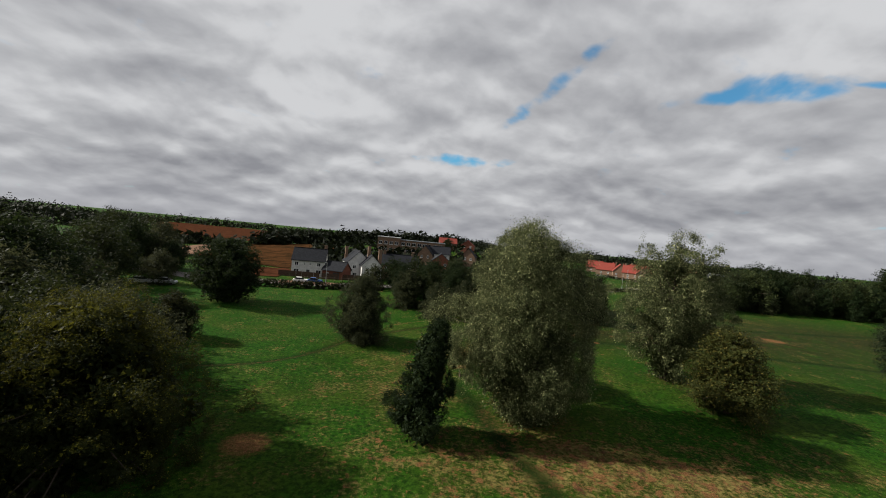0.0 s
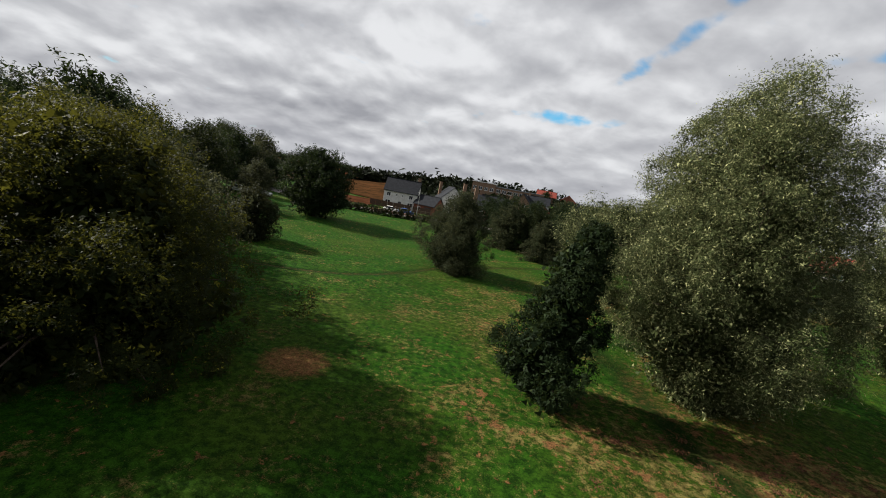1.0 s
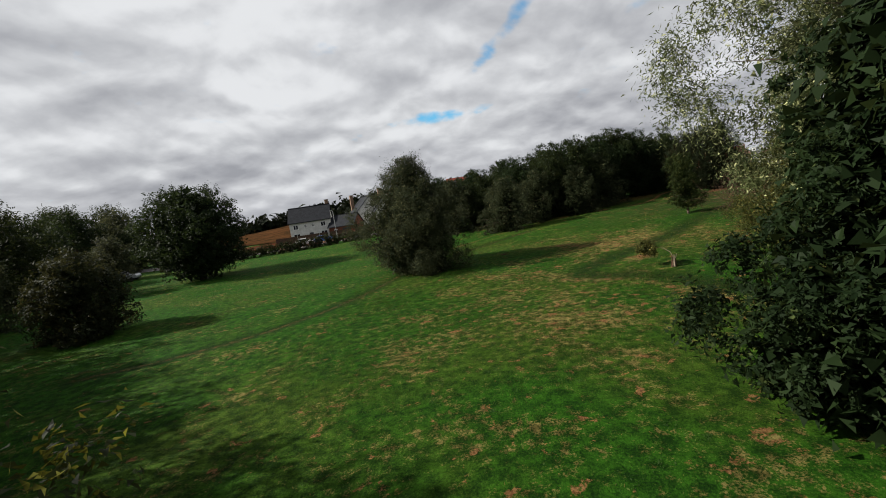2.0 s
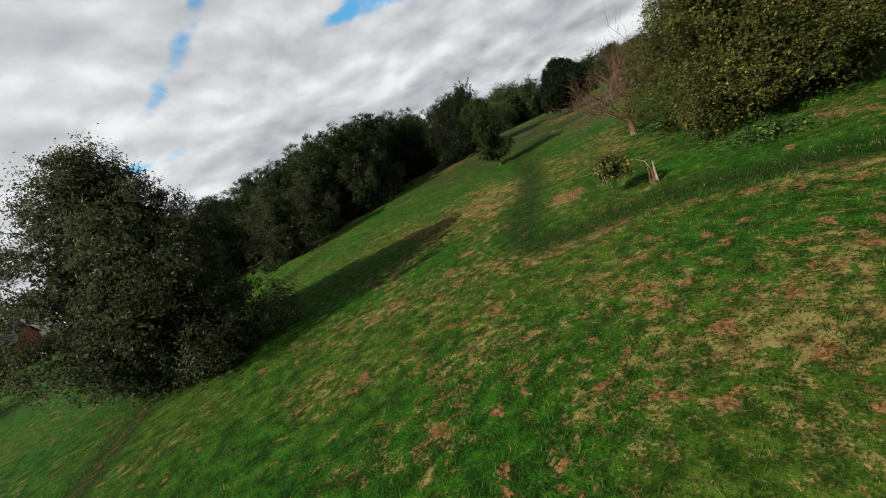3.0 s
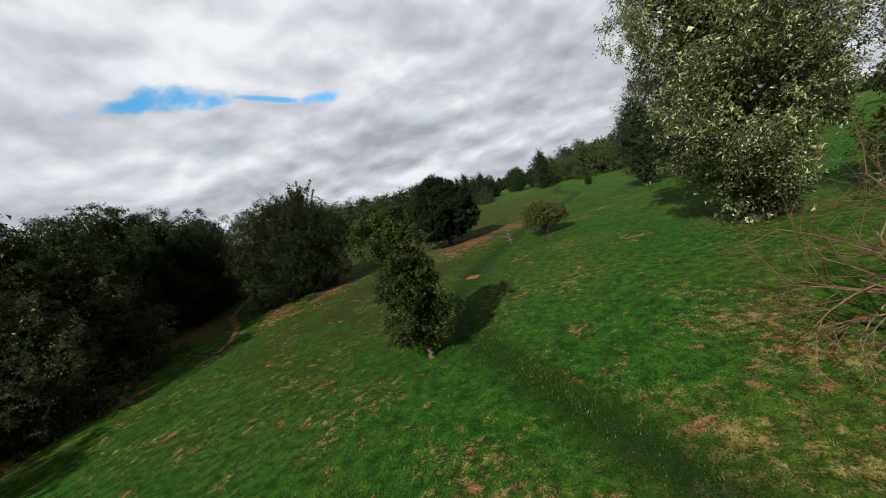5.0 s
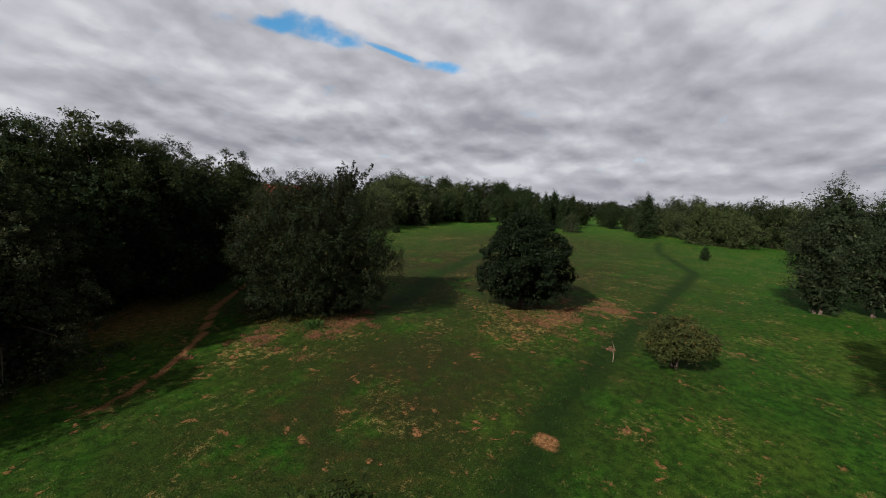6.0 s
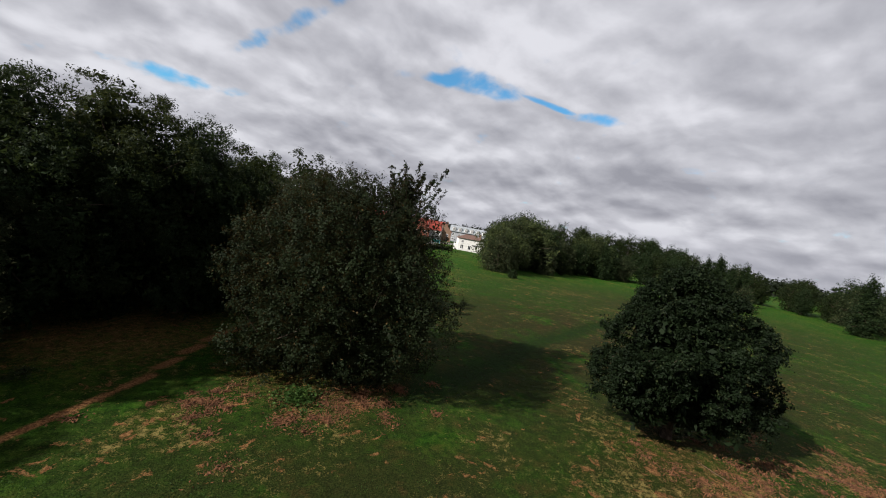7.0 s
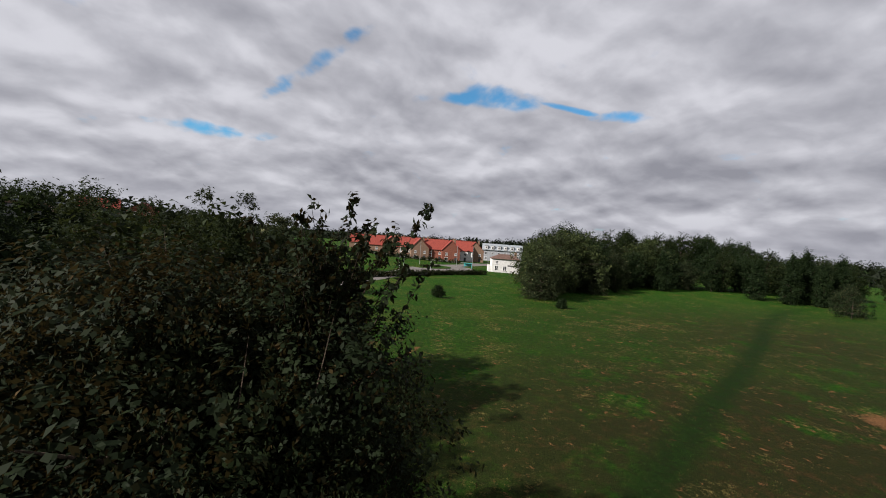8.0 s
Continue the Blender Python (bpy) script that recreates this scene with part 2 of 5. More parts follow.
M_WEED = leafy("weed_leaf", (0.016, 0.042, 0.008), (0.044, 0.090, 0.018), (0.090, 0.140, 0.034), 0.12, 0.6, 0.25, 0.08)


# ---- mesh helpers ----
def mesh_object(name, verts, faces, mat, smooth=False):
    me = bpy.data.meshes.new(name)
    me.from_pydata([tuple(p) for p in verts], [], [tuple(f) for f in faces])
    me.materials.append(mat)
    if smooth:
        me.polygons.foreach_set("use_smooth", [True] * len(me.polygons))
    me.update()
    return new(name, me)


def quick_mesh(name, co, size, mat):
    """Mesh of loose polygons with the same corner count, from an array (n, size, 3)."""
    k = len(co)
    me = bpy.data.meshes.new(name)
    me.vertices.add(k * size)
    me.vertices.foreach_set("co", np.ascontiguousarray(co, dtype=np.float32).ravel())
    me.loops.add(k * size)
    me.loops.foreach_set("vertex_index", np.arange(k * size, dtype=np.int32))
    me.polygons.add(k)
    me.polygons.foreach_set("loop_start", np.arange(0, k * size, size, dtype=np.int32))
    me.polygons.foreach_set("loop_total", np.full(k, size, dtype=np.int32))
    me.materials.append(mat)
    me.update(calc_edges=True)
    return me


def thing(name, x, y, z, label, category, group="", kind="", turn=0.0):
    e = new(name)
    e.empty_display_size = 0.3
    e.matrix_basis = pose(x, y, z, 0, 0, turn)
    return tagged(e, label, category, group, kind)


def part(name, bm, mat, parent, label="", smooth=False):
    """A bmesh, or a ready mesh, as one mesh object under parent; its coordinates are those of the thing."""
    if isinstance(bm, bpy.types.Mesh):
        me = bm
    else:
        me = bpy.data.meshes.new(name)
        bm.to_mesh(me)
        bm.free()
        me.materials.append(mat)
        if smooth:
            me.polygons.foreach_set("use_smooth", [True] * len(me.polygons))
    ob = new(name, me)
    ob.parent = parent
    if label:
        tagged(ob, label)
    return ob


def tube(verts, faces, a, b, ra, rb, sides=6):
    """Adds a tapered limb from a to b to lists of vertices and faces."""
    a, b = Vector(a), Vector(b)
    d = (b - a)
    if d.length < 1e-4:
        return
    d.normalize()
    s = d.orthogonal().normalized()
    t = d.cross(s)
    base = len(verts)
    for p, r in ((a, ra), (b, rb)):
        for i in range(sides):
            w = 2 * math.pi * i / sides
            verts.append(p + (s * math.cos(w) + t * math.sin(w)) * r)
    for i in range(sides):
        j = (i + 1) % sides
        faces.append((base + i, base + j, base + sides + j, base + sides + i))
    faces.append(tuple(base + sides + i for i in range(sides)))


def ground_z(x, y):
    """Height of the land: a broad low rise in the middle of the meadow, gentle swells, higher land to the north."""
    x, y = np.asarray(x, float), np.asarray(y, float)
    z = 1.4 * np.exp(-(((x - 44) / 42) ** 2 + ((y - 92) / 40) ** 2) / 2) - 0.8 * np.exp(-(((x + 18) / 26) ** 2 + ((y - 74) / 24) ** 2) / 2)
    z = z + 0.06 * np.sin(x * 0.31 + 0.7) * np.sin(y * 0.27 + 1.1)
    s = np.clip((y - 150) / 140, 0, 1)
    z = z + 10.0 * s * s * (3 - 2 * s) * np.exp(-((x + 10) / 95) ** 2)
    return z


def gz(x, y):
    return float(ground_z(x, y))


# ---- trees ----
def leaves(rng, centres, radii, count, length, width, droop=0.0, shell=0.55, per=12, reach=0.5, flat=0.0):
    """Rhombic leaves along short sprays, which sit on the skin of the crown's clumps and grow outward; droop bends the sprays down (or up), flat spreads them level."""
    k = len(centres)
    n = max(1, count // per)
    size = radii.mean(1)
    pick = rng.choice(k, n, p=size ** 2 / (size ** 2).sum())
    d = rng.normal(size=(n, 3))
    d /= np.linalg.norm(d, axis=1)[:, None]
    r = shell + (1 - shell) * rng.random(n) ** 0.6
    r = r * (1 + 0.12 * rng.normal(size=n) * (rng.random(n) < 0.3))
    start = centres[pick] + d * radii[pick] * r[:, None]
    way = d * 0.8 + rng.normal(size=(n, 3)) * 0.45
    way[:, 2] *= 1 - flat
    way[:, 2] -= droop
    way /= np.linalg.norm(way, axis=1)[:, None] + 1e-9
    span = size[pick] * reach * (0.6 + 0.8 * rng.random(n))
    # one row per leaf
    one = np.repeat(np.arange(n), per)
    m = len(one)
    u = rng.random(m)
    p = start[one] + way[one] * ((u - 0.4) * span[one])[:, None] + rng.normal(size=(m, 3)) * (span[one] * 0.11 + length * 0.25)[:, None]
    face = d * (1 - flat) + np.array([0, 0, 0.35 + 0.8 * flat])
    nrm = face[one] + rng.normal(size=(m, 3)) * 0.5
    nrm /= np.linalg.norm(nrm, axis=1)[:, None]
    ax = way[one] * 0.9 + rng.normal(size=(m, 3)) * 0.7
    ax -= nrm * (ax * nrm).sum(1)[:, None]
    ax /= np.linalg.norm(ax, axis=1)[:, None] + 1e-9
    bx = np.cross(nrm, ax)
    ln = (length * (0.6 + 0.8 * rng.random(m)))[:, None]
    wd = (width * (0.6 + 0.8 * rng.random(m)))[:, None]
    fold = nrm * wd * 0.18
    return np.stack([p - ax * ln * 0.5, p + bx * wd * 0.5 + fold, p + ax * ln * 0.5, p - bx * wd * 0.5 + fold], 1)


def crown_clumps(rng, h, r, z0, profile, n, size, wobble=0.12, lean=(0, 0), peaks=0.0):
    """Clumps that fill a crown's outline, most of them on its skin: profile(t) is the radius share at height t of 0 to 1."""
    c, s = [], []
    grid = np.linspace(0, 1, 60)
    share = np.cumsum([profile(t) + 0.12 for t in grid])
    share = share / share[-1]
    ph = rng.random(3) * 6
    for i in range(n):
        t = float(np.interp((i + rng.random()) / n, share, grid))
        a = i * 2.399963 + rng.random() * 0.5
        bulge = 1 + wobble * (math.sin(2 * a + ph[0]) * 0.5 + math.sin(3 * a + 5 * t + ph[1]) * 0.6 + math.sin(5 * a - 7 * t + ph[2]) * 0.5 + 0.6 * rng.normal())
        k = size * (0.65 + 0.7 * rng.random())
        skin = 0.82 + 0.18 * rng.random() if i % 4 else 0.2 + 0.5 * rng.random()
        rad = max(0.0, r * profile(t) * bulge - k * 0.55) * skin
        z = z0 + (h - z0) * t * (1 - peaks * max(0.0, t - 0.3) * (0.5 + 0.5 * math.sin(3 * a + ph[2]) + 0.35 * math.sin(5 * a + ph[0])))
        c.append((math.cos(a) * rad + lean[0] * t, math.sin(a) * rad + lean[1] * t, max(z0 + k * 0.3, min(z, h - k * 0.6))))
        s.append((k, k, k * (0.75 + 0.4 * rng.random())))
    return np.array(c), np.array(s)


PROFILES = {
    "round": lambda t: math.sqrt(max(0.02, 1 - (2 * t - 0.85) ** 2 / 1.35)),
    "egg": lambda t: math.sqrt(max(0.02, 1 - (2 * t - 0.8) ** 2 / 1.5)) * (0.62 + 0.38 * min(1, t * 4)),
    "beehive": lambda t: 0.8 + 0.2 * t / 0.35 if t < 0.35 else 1 - 0.85 * ((t - 0.35) / 0.65) ** 1.5,
    "dome": lambda t: math.sqrt(max(0.03, 1 - t ** 2.2)),
    "willow": lambda t: float(np.interp(t, (0, 0.06, 0.14, 0.27, 0.45, 0.7, 0.86, 0.95, 1), (0.28, 0.36, 0.6, 0.9, 1.0, 0.90, 0.72, 0.52, 0.3))),
    "cone": lambda t: 0.25 + 0.8 * (1 - t) * min(1, t * 5 + 0.4),
    "tiers": lambda t: float(np.interp(t, (0, 0.1, 0.2, 0.3, 0.40, 0.5, 0.6, 0.7, 0.85, 0.95, 1), (0.55, 0.95, 0.88, 0.55, 0.78, 0.82, 0.50, 0.62, 0.68, 0.52, 0.3))),
    "lobes": lambda t: float(np.interp(t, (0, 0.08, 0.25, 0.45, 0.65, 0.85, 1), (0.62, 0.95, 1.0, 0.86, 0.70, 0.47, 0.2))),
    "bell": lambda t: float(np.interp(t, (0, 0.06, 0.18, 0.42, 0.65, 0.85, 1), (0.70, 0.90, 1.0, 0.92, 0.72, 0.44, 0.15))),
    "column": lambda t: 0.6 + 0.4 * math.sin(math.pi * min(1, t * 1.1)),
}


def tree_meshes(seed, h, r, z0, kind, clumps, size, count, leaf, width, mat, bark=None, trunk=0.25, droop=0.0, shell=0.5, lean=(0, 0), stems=1, twigs=0, shoots=0, core=0.8, peaks=0.0, wobble=0.12, reach=0.6, flat=0.0, per=12, sprigs=0, extra=(), corners=3, tufts=0):
    """Trunk-and-limbs mesh and crown mesh of a tree that stands at the origin."""
    rng = np.random.default_rng(seed)
    width = width * (1.4 if corners == 3 else 1)
    c, s = crown_clumps(rng, h, r, z0, PROFILES[kind], clumps, size, wobble, lean, peaks)
    for x, y, z, k in extra:
        c, s = np.vstack([c, (x, y, z)]), np.vstack([s, (k, k, k)])
    if tufts:
        # every bough carries small tufts of sprays on its outer side, with gaps between
        whose = np.repeat(np.arange(len(c)), tufts)
        out = rng.normal(size=(len(whose), 3)) * 0.75 + (c[whose] - np.array([0, 0, z0 + (h - z0) * 0.4])) / (np.linalg.norm(c[whose] - np.array([0, 0, z0 + (h - z0) * 0.4]), axis=1)[:, None] + 0.1) * 0.7
        out /= np.linalg.norm(out, axis=1)[:, None]
        fine = s[whose] * (0.20 + 0.22 * rng.random(len(whose)))[:, None]
        q = leaves(rng, c[whose] + out * s[whose] * 0.8, fine, count, leaf, width, droop, 0.3, per, reach, flat)
    else:
        q = leaves(rng, c, s, count, leaf, width, droop, shell, per, reach, flat)
    if twigs:
        top = c[np.argsort(-c[:, 2] - np.hypot(c[:, 0], c[:, 1]) * 0.4)[:max(6, clumps // 3)]]
        tc = top[rng.integers(0, len(top), twigs)] + rng.normal(size=(twigs, 3)) * size * 0.36
        tc[:, 2] = tc[:, 2] + size * (0.15 + 0.4 * rng.random(twigs))
        ts = np.tile(np.array([[0.16, 0.16, 0.5]]) * size, (twigs, 1))
        q = np.concatenate([q, leaves(rng, tc, ts, twigs * 26, leaf * 0.85, width * 0.8, -0.9, 0.1, 13, 1.8)])
    if core:
        # larger leaves deep inside keep the crown from being seen through
        deep = rng.integers(0, len(c), max(400, int(count * min(0.2, (0.8 / core) ** 2 / 14))))
        inner = c[deep] * np.array([0.62, 0.62, 1.0]) + rng.normal(size=(len(deep), 3)) * size * 0.35 - np.array([0, 0, size * 0.6])
        q = np.concatenate([q, leaves(rng, inner, np.full((len(deep), 3), size * 0.5), len(deep), size * core, size * core * (1.1 if corners == 3 else 0.7), per=1)])
    stalks, ends = [], []
    for k in range(sprigs):
        # a fan of long leafy shoots that stands out of the eastern shoulder
        foot = np.array([r * rng.uniform(0.38, 0.60), r * rng.uniform(-0.26, 0.06), h * rng.uniform(0.72, 0.82)])
        way = np.array([rng.uniform(-0.3, 0.55), rng.uniform(-0.4, 0.3), 1.0])
        along = foot + way * np.linspace(0.1, rng.uniform(1.6, 3.1), 16)[:, None]
        q = np.concatenate([q, leaves(rng, along, np.full((16, 3), 0.10), 176, leaf * 1.35, width * 1.2, 0.3, 0.2, 4, 0.6)])
        tube(stalks, ends, foot - way * 0.3, along[-1], 0.014, 0.004, 4)
    low = q[:, :, 2].min(1)
    q[:, :, 2] += np.maximum(0, 0.05 - low)[:, None]
    crown = quick_mesh("crown", q[:, :corners], corners, mat)
    verts, faces = [], []
    fork = max(0.6, z0 + (h - z0) * 0.16)
    for k in range(stems):
        a = 2 * math.pi * k / stems + seed
        off = 0.0 if stems == 1 else trunk * 1.1
        foot = Vector((math.cos(a) * off, math.sin(a) * off, -0.25))
        mid = Vector((math.cos(a) * off * 2.2 + lean[0] * 0.12, math.sin(a) * off * 2.2 + lean[1] * 0.12, fork))
        up = Vector((lean[0] * 0.7 + math.cos(a) * off * 4, lean[1] * 0.7 + math.sin(a) * off * 4, z0 + (h - z0) * 0.72))
        tube(verts, faces, foot, foot.lerp(mid, 0.25), trunk * 1.35 / stems ** 0.5, trunk * 1.02 / stems ** 0.5, 9)
        tube(verts, faces, foot.lerp(mid, 0.25), mid, trunk * 1.02 / stems ** 0.5, trunk * 0.85 / stems ** 0.5, 9)
        tube(verts, faces, mid, up, trunk * 0.85 / stems ** 0.5, trunk * 0.2, 7)
        for p in c[rng.permutation(len(c))[:min(26, len(c))]]:
            t = min(0.9, max(0.0, (p[2] - fork) / max(0.5, up.z - fork) * 0.6))
            a0 = mid.lerp(up, t)
            m0 = a0.lerp(Vector(p), 0.5) + Vector((0, 0, size * 0.25))
            rr = trunk * 0.30 / stems ** 0.5 * (1 - 0.5 * t)
            tube(verts, faces, a0, m0, rr, rr * 0.6, 5)
            tube(verts, faces, m0, p, rr * 0.6, rr * 0.2, 5)
    for k in range(shoots):
        p = Vector(c[rng.integers(0, len(c))]) + Vector(rng.normal(size=3)) * size * 0.5
        d = (Vector((p.x, p.y, 0)).normalized() * 0.35 + Vector(rng.normal(size=3)) * 0.2 + Vector((0, 0, 1))).normalized()
        tube(stalks, ends, p - d * 0.5, p + d * (0.5 + 0.5 * rng.random()), 0.012, 0.004, 3)
    me = bpy.data.meshes.new("trunk")
    me.from_pydata(verts, [], faces)
    me.materials.append(bark or M_BARK)
    me.polygons.foreach_set("use_smooth", [True] * len(me.polygons))
    if not shoots:
        return me, crown
    thin = bpy.data.meshes.new("shoots")
    thin.from_pydata(stalks, [], ends)
    thin.materials.append(bark or M_BARK)
    return me, crown, thin


def plant_tree(name, label, x, y, category="tree", group="", turn=0.0, **spec):
    e = thing(name, x, y, gz(x, y), label, category, group, turn=turn)
    made = tree_meshes(**spec)
    part("trunk", made[0], None, e)
    part("crown", made[1], None, e)
    if len(made) > 2:
        tagged(part("shoot_growth", made[2], None, e), "thin bare upright shoots", kind="stuff")
    return e


# ---- ground ----
def near_line(px, py, line, half):
    """1 on a polyline, falling to 0 at half its width."""
    best = np.full(px.shape, 1e9)
    for (x0, y0), (x1, y1) in zip(line[:-1], line[1:]):
        dx, dy = x1 - x0, y1 - y0
        t = np.clip(((px - x0) * dx + (py - y0) * dy) / (dx * dx + dy * dy), 0, 1)
        best = np.minimum(best, np.hypot(px - x0 - t * dx, py - y0 - t * dy))
    return np.clip(1.4 - best / half, 0, 1)


LANES = [([(9.5, 20), (8.3, 27.4), (6.2, 31.3), (4.6, 38.9), (3.2, 42.5), (2.3, 45.0), (1.0, 47.0), (-0.6, 47.9), (-1.1, 48.8), (-0.4, 50.2), (1.8, 52.1), (6.4, 55.4), (9.2, 57.6), (13, 61.2), (17.5, 65.5), (22, 68.2), (31, 69.3), (40, 69), (58, 68), (83, 67), (117, 76), (150, 80)], 0.9),
         ([(33, 83.5), (39, 85.2), (47.3, 88.6), (58.5, 92), (77, 96.9), (97, 103), (119, 110.5), (160, 120)], 1.1),
         ([(-27, 43.5), (-23.5, 44.6), (-21, 45.9), (-19, 47.3), (-17, 49.7), (-15.3, 53.1), (-14.2, 56.3), (-13, 60), (-6, 69), (2, 76)], 0.6)]
DIRT = [([(8, 84), (14.2, 83.4), (18.2, 83.1), (20.5, 84.6), (23.2, 87), (26.6, 92), (29.4, 95), (36, 101), (50, 112)], 0.2),
        ([(-9, 72), (-2, 78), (4, 82), (9, 83.6)], 0.42)]
# a line of cut straw along the lane's outer edge
STRAW = [(-3.3, 49.2), (-2.4, 47.9), (-0.4, 46.8), (0.8, 45.6), (1.3, 43.6), (2.4, 40.0)]


def spread(c, near, far, step):
    """Grid lines: fine round c, then wider and wider out to far."""
    out = list(np.arange(c - near, c + near + 0.01, step))
    d, s = near, step
    while d < far:
        s *= 1.22
        d += s
        out += [c - d, c + d]
    return np.array(sorted(out))


def build_ground():
    xs, ys = spread(22, 62, 4200, 0.5), spread(58, 52, 4200, 0.5)
    gx, gy = np.meshgrid(xs, ys)
    z = ground_z(gx, gy)
    lane, soil = np.zeros(gx.shape), np.zeros(gx.shape)
    for line, half in LANES:
        lane = np.maximum(lane, near_line(gx, gy, line, half))
    for line, half in DIRT:
        soil = np.maximum(soil, (0.55 if half > 0.3 else 1.0) * near_line(gx, gy, line, half))
    soil = np.maximum(soil, 0.48 * near_line(gx, gy, LANES[2][0], 0.45))
    dry = 0.0 * gx
    for x, y, rx, ry, k in ((14, 29, 18, 6, 1.0), (9, 55, 9, 7, 0.55), (2, 47, 9, 6, 0.2), (4, 58, 6, 6, 0.9), (4, 42, 9, 4, 0.3), (-5, 43, 7, 6, 0.6), (20, 72, 12, 8, 0.2), (42, 74, 7, 4.5, 0.7), (49, 71.5, 5, 3, 0.7), (30, 84, 6, 3.0, 0.45), (24, 84, 6, 3, 0.3), (62, 97, 14, 8, 0.2), (86, 114, 8, 4, 0.5), (3.4, 50.8, 1.0, 1.0, 1.4), (71, 85.6, 4, 3, 0.9), (-4, 51, 5, 5, 0.6)):
        dry = np.maximum(dry, k * np.exp(-(((gx - x) / rx) ** 2 + ((gy - y) / ry) ** 2)))
    dry = np.maximum(dry, 0.8 * near_line(gx, gy, STRAW, 0.32))
    # extent of the browner sward whose colour also holds painted cloud shade
    brown_shade = 0.0 * gx
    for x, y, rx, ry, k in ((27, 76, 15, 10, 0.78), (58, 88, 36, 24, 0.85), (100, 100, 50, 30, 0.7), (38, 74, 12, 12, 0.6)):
        brown_shade = np.maximum(brown_shade, k * np.exp(-(((gx - x) / rx) ** 2 + ((gy - y) / ry) ** 2)))
    dry = np.maximum(dry, brown_shade * 0.18)
    # bare, leaf-strewn earth under the dense trees
    for x, y, r, k in ((30.6, 87.4, 6.0, 0.5), (42.5, 75.2, 4.8, 0.45), (22, 95, 8, 0.55), (9, 37, 6.5, 0.5), (31, 52, 6, 0.45), (-18, 22, 7, 0.3), (-12.9, 28.8, 2.2, 0.7), (3.5, 50.8, 0.7, 1.0), (4.3, 49.4, 0.35, 0.9), (3.9, 48.7, 0.25, 0.9), (71, 85.6, 2.5, 0.8), (27.2, 68.7, 0.6, 1.0), (10, 88, 8, 0.5), (0, 90, 8, 0.5)):
        soil = np.maximum(soil, k * np.exp(-(((gx - x) / r) ** 2 + ((gy - y) / r) ** 2) ** 2))
    z = z - 0.05 * lane
    n, m = gx.shape
    idx = np.arange(n * m).reshape(n, m)
    quads = np.stack([idx[:-1, :-1], idx[:-1, 1:], idx[1:, 1:], idx[1:, :-1]], -1).reshape(-1, 4)
    me = bpy.data.meshes.new("ground")
    me.vertices.add(n * m)
    me.vertices.foreach_set("co", np.stack([gx, gy, z], -1).astype(np.float32).ravel())
    me.loops.add(quads.size)
    me.loops.foreach_set("vertex_index", quads.astype(np.int32).ravel())
    me.polygons.add(len(quads))
    me.polygons.foreach_set("loop_start", np.arange(0, quads.size, 4, dtype=np.int32))
    me.polygons.foreach_set("loop_total", np.full(len(quads), 4, dtype=np.int32))
    me.polygons.foreach_set("use_smooth", [True] * len(quads))
    me.update(calc_edges=True)
    for key, val in (("lane", lane), ("soil", soil), ("dry", dry), ("brown_shade", brown_shade)):
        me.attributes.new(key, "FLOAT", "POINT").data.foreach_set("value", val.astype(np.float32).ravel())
    me.materials.append(M_GRASS)
    tagged(new("ground", me), "mown green meadow with straw-coloured dry patches", "meadow", kind="structure")


build_ground()

# ---- trees of the meadow ----
plant_tree("willow_tree", "tall broad grey-green willow with drooping sprays, lit by the sun", 8.5, 37.5, seed=11, h=17.2, r=6.4, z0=0.4, kind="willow", lean=(-0.8, -0.6), clumps=92, size=1.75, tufts=18, count=260000, leaf=0.17, width=0.058, mat=M_WILLOW, trunk=0.42, droop=0.5, stems=4, twigs=60, peaks=0.24, wobble=0.16, reach=1.2, per=14, core=0.16)
plant_tree("willow_tree", "grey-green willow with several pale stems and an open lower crown", 30.0, 52.3, seed=12, h=18.4, r=6.3, z0=1.6, kind="willow", clumps=95, size=1.5, tufts=14, count=110000, leaf=0.22, width=0.075, mat=M_WILLOW, trunk=0.40, droop=0.4, stems=4, twigs=60, peaks=0.3, wobble=0.25, reach=1.3, per=12, core=0.2)
plant_tree("hornbeam_tree", "low spreading yellowing hornbeam with tiered boughs", 11.3, 46.0, seed=13, h=6.4, r=4.7, z0=1.1, kind="dome", clumps=105, size=1.0, tufts=16, count=120000, leaf=0.11, width=0.062, mat=M_HORN, trunk=0.28, twigs=30, wobble=0.25, reach=1.4, flat=0.75, droop=0.12, core=0.22)
plant_tree("hornbeam_tree", "green and gold hornbeam with a rounded crown", 31.2, 42.6, seed=14, h=8.6, r=4.3, z0=0.8, kind="dome", clumps=150, size=0.8, count=26000, leaf=0.24, width=0.13, mat=M_HORN, trunk=0.26, twigs=40, wobble=0.2, reach=1.0, flat=0.5)
plant_tree("young_oak_tree", "small dark green oak with a lopsided crown", -0.9, 32.5, seed=15, h=9.1, r=1.95, z0=0.9, kind="lobes", clumps=75, size=0.85, tufts=12, count=60000, leaf=0.15, width=0.085, mat=M_DARK, trunk=0.18, lean=(1.2, 0.2), twigs=30, core=0.4, wobble=0.34, reach=0.9, droop=-0.1)
plant_tree("hawthorn_tree", "dark glossy-leaved hawthorn with twiggy top and spreading skirt", -11.4, 60.0, seed=16, h=9.3, r=4.35, z0=0.7, kind="beehive", clumps=120, size=1.0, tufts=14, count=110000, leaf=0.125, width=0.07, mat=M_HAW, trunk=0.25, twigs=110, wobble=0.24, reach=1.5, droop=-0.15, core=0.25)
plant_tree("oak_tree", "broad dark oak standing alone on the grass", -42.3, 80.3, seed=17, h=12.3, r=6.9, z0=1.6, kind="round", clumps=170, size=1.15, count=28000, leaf=0.34, width=0.2, mat=M_DARK, trunk=0.38, twigs=30)
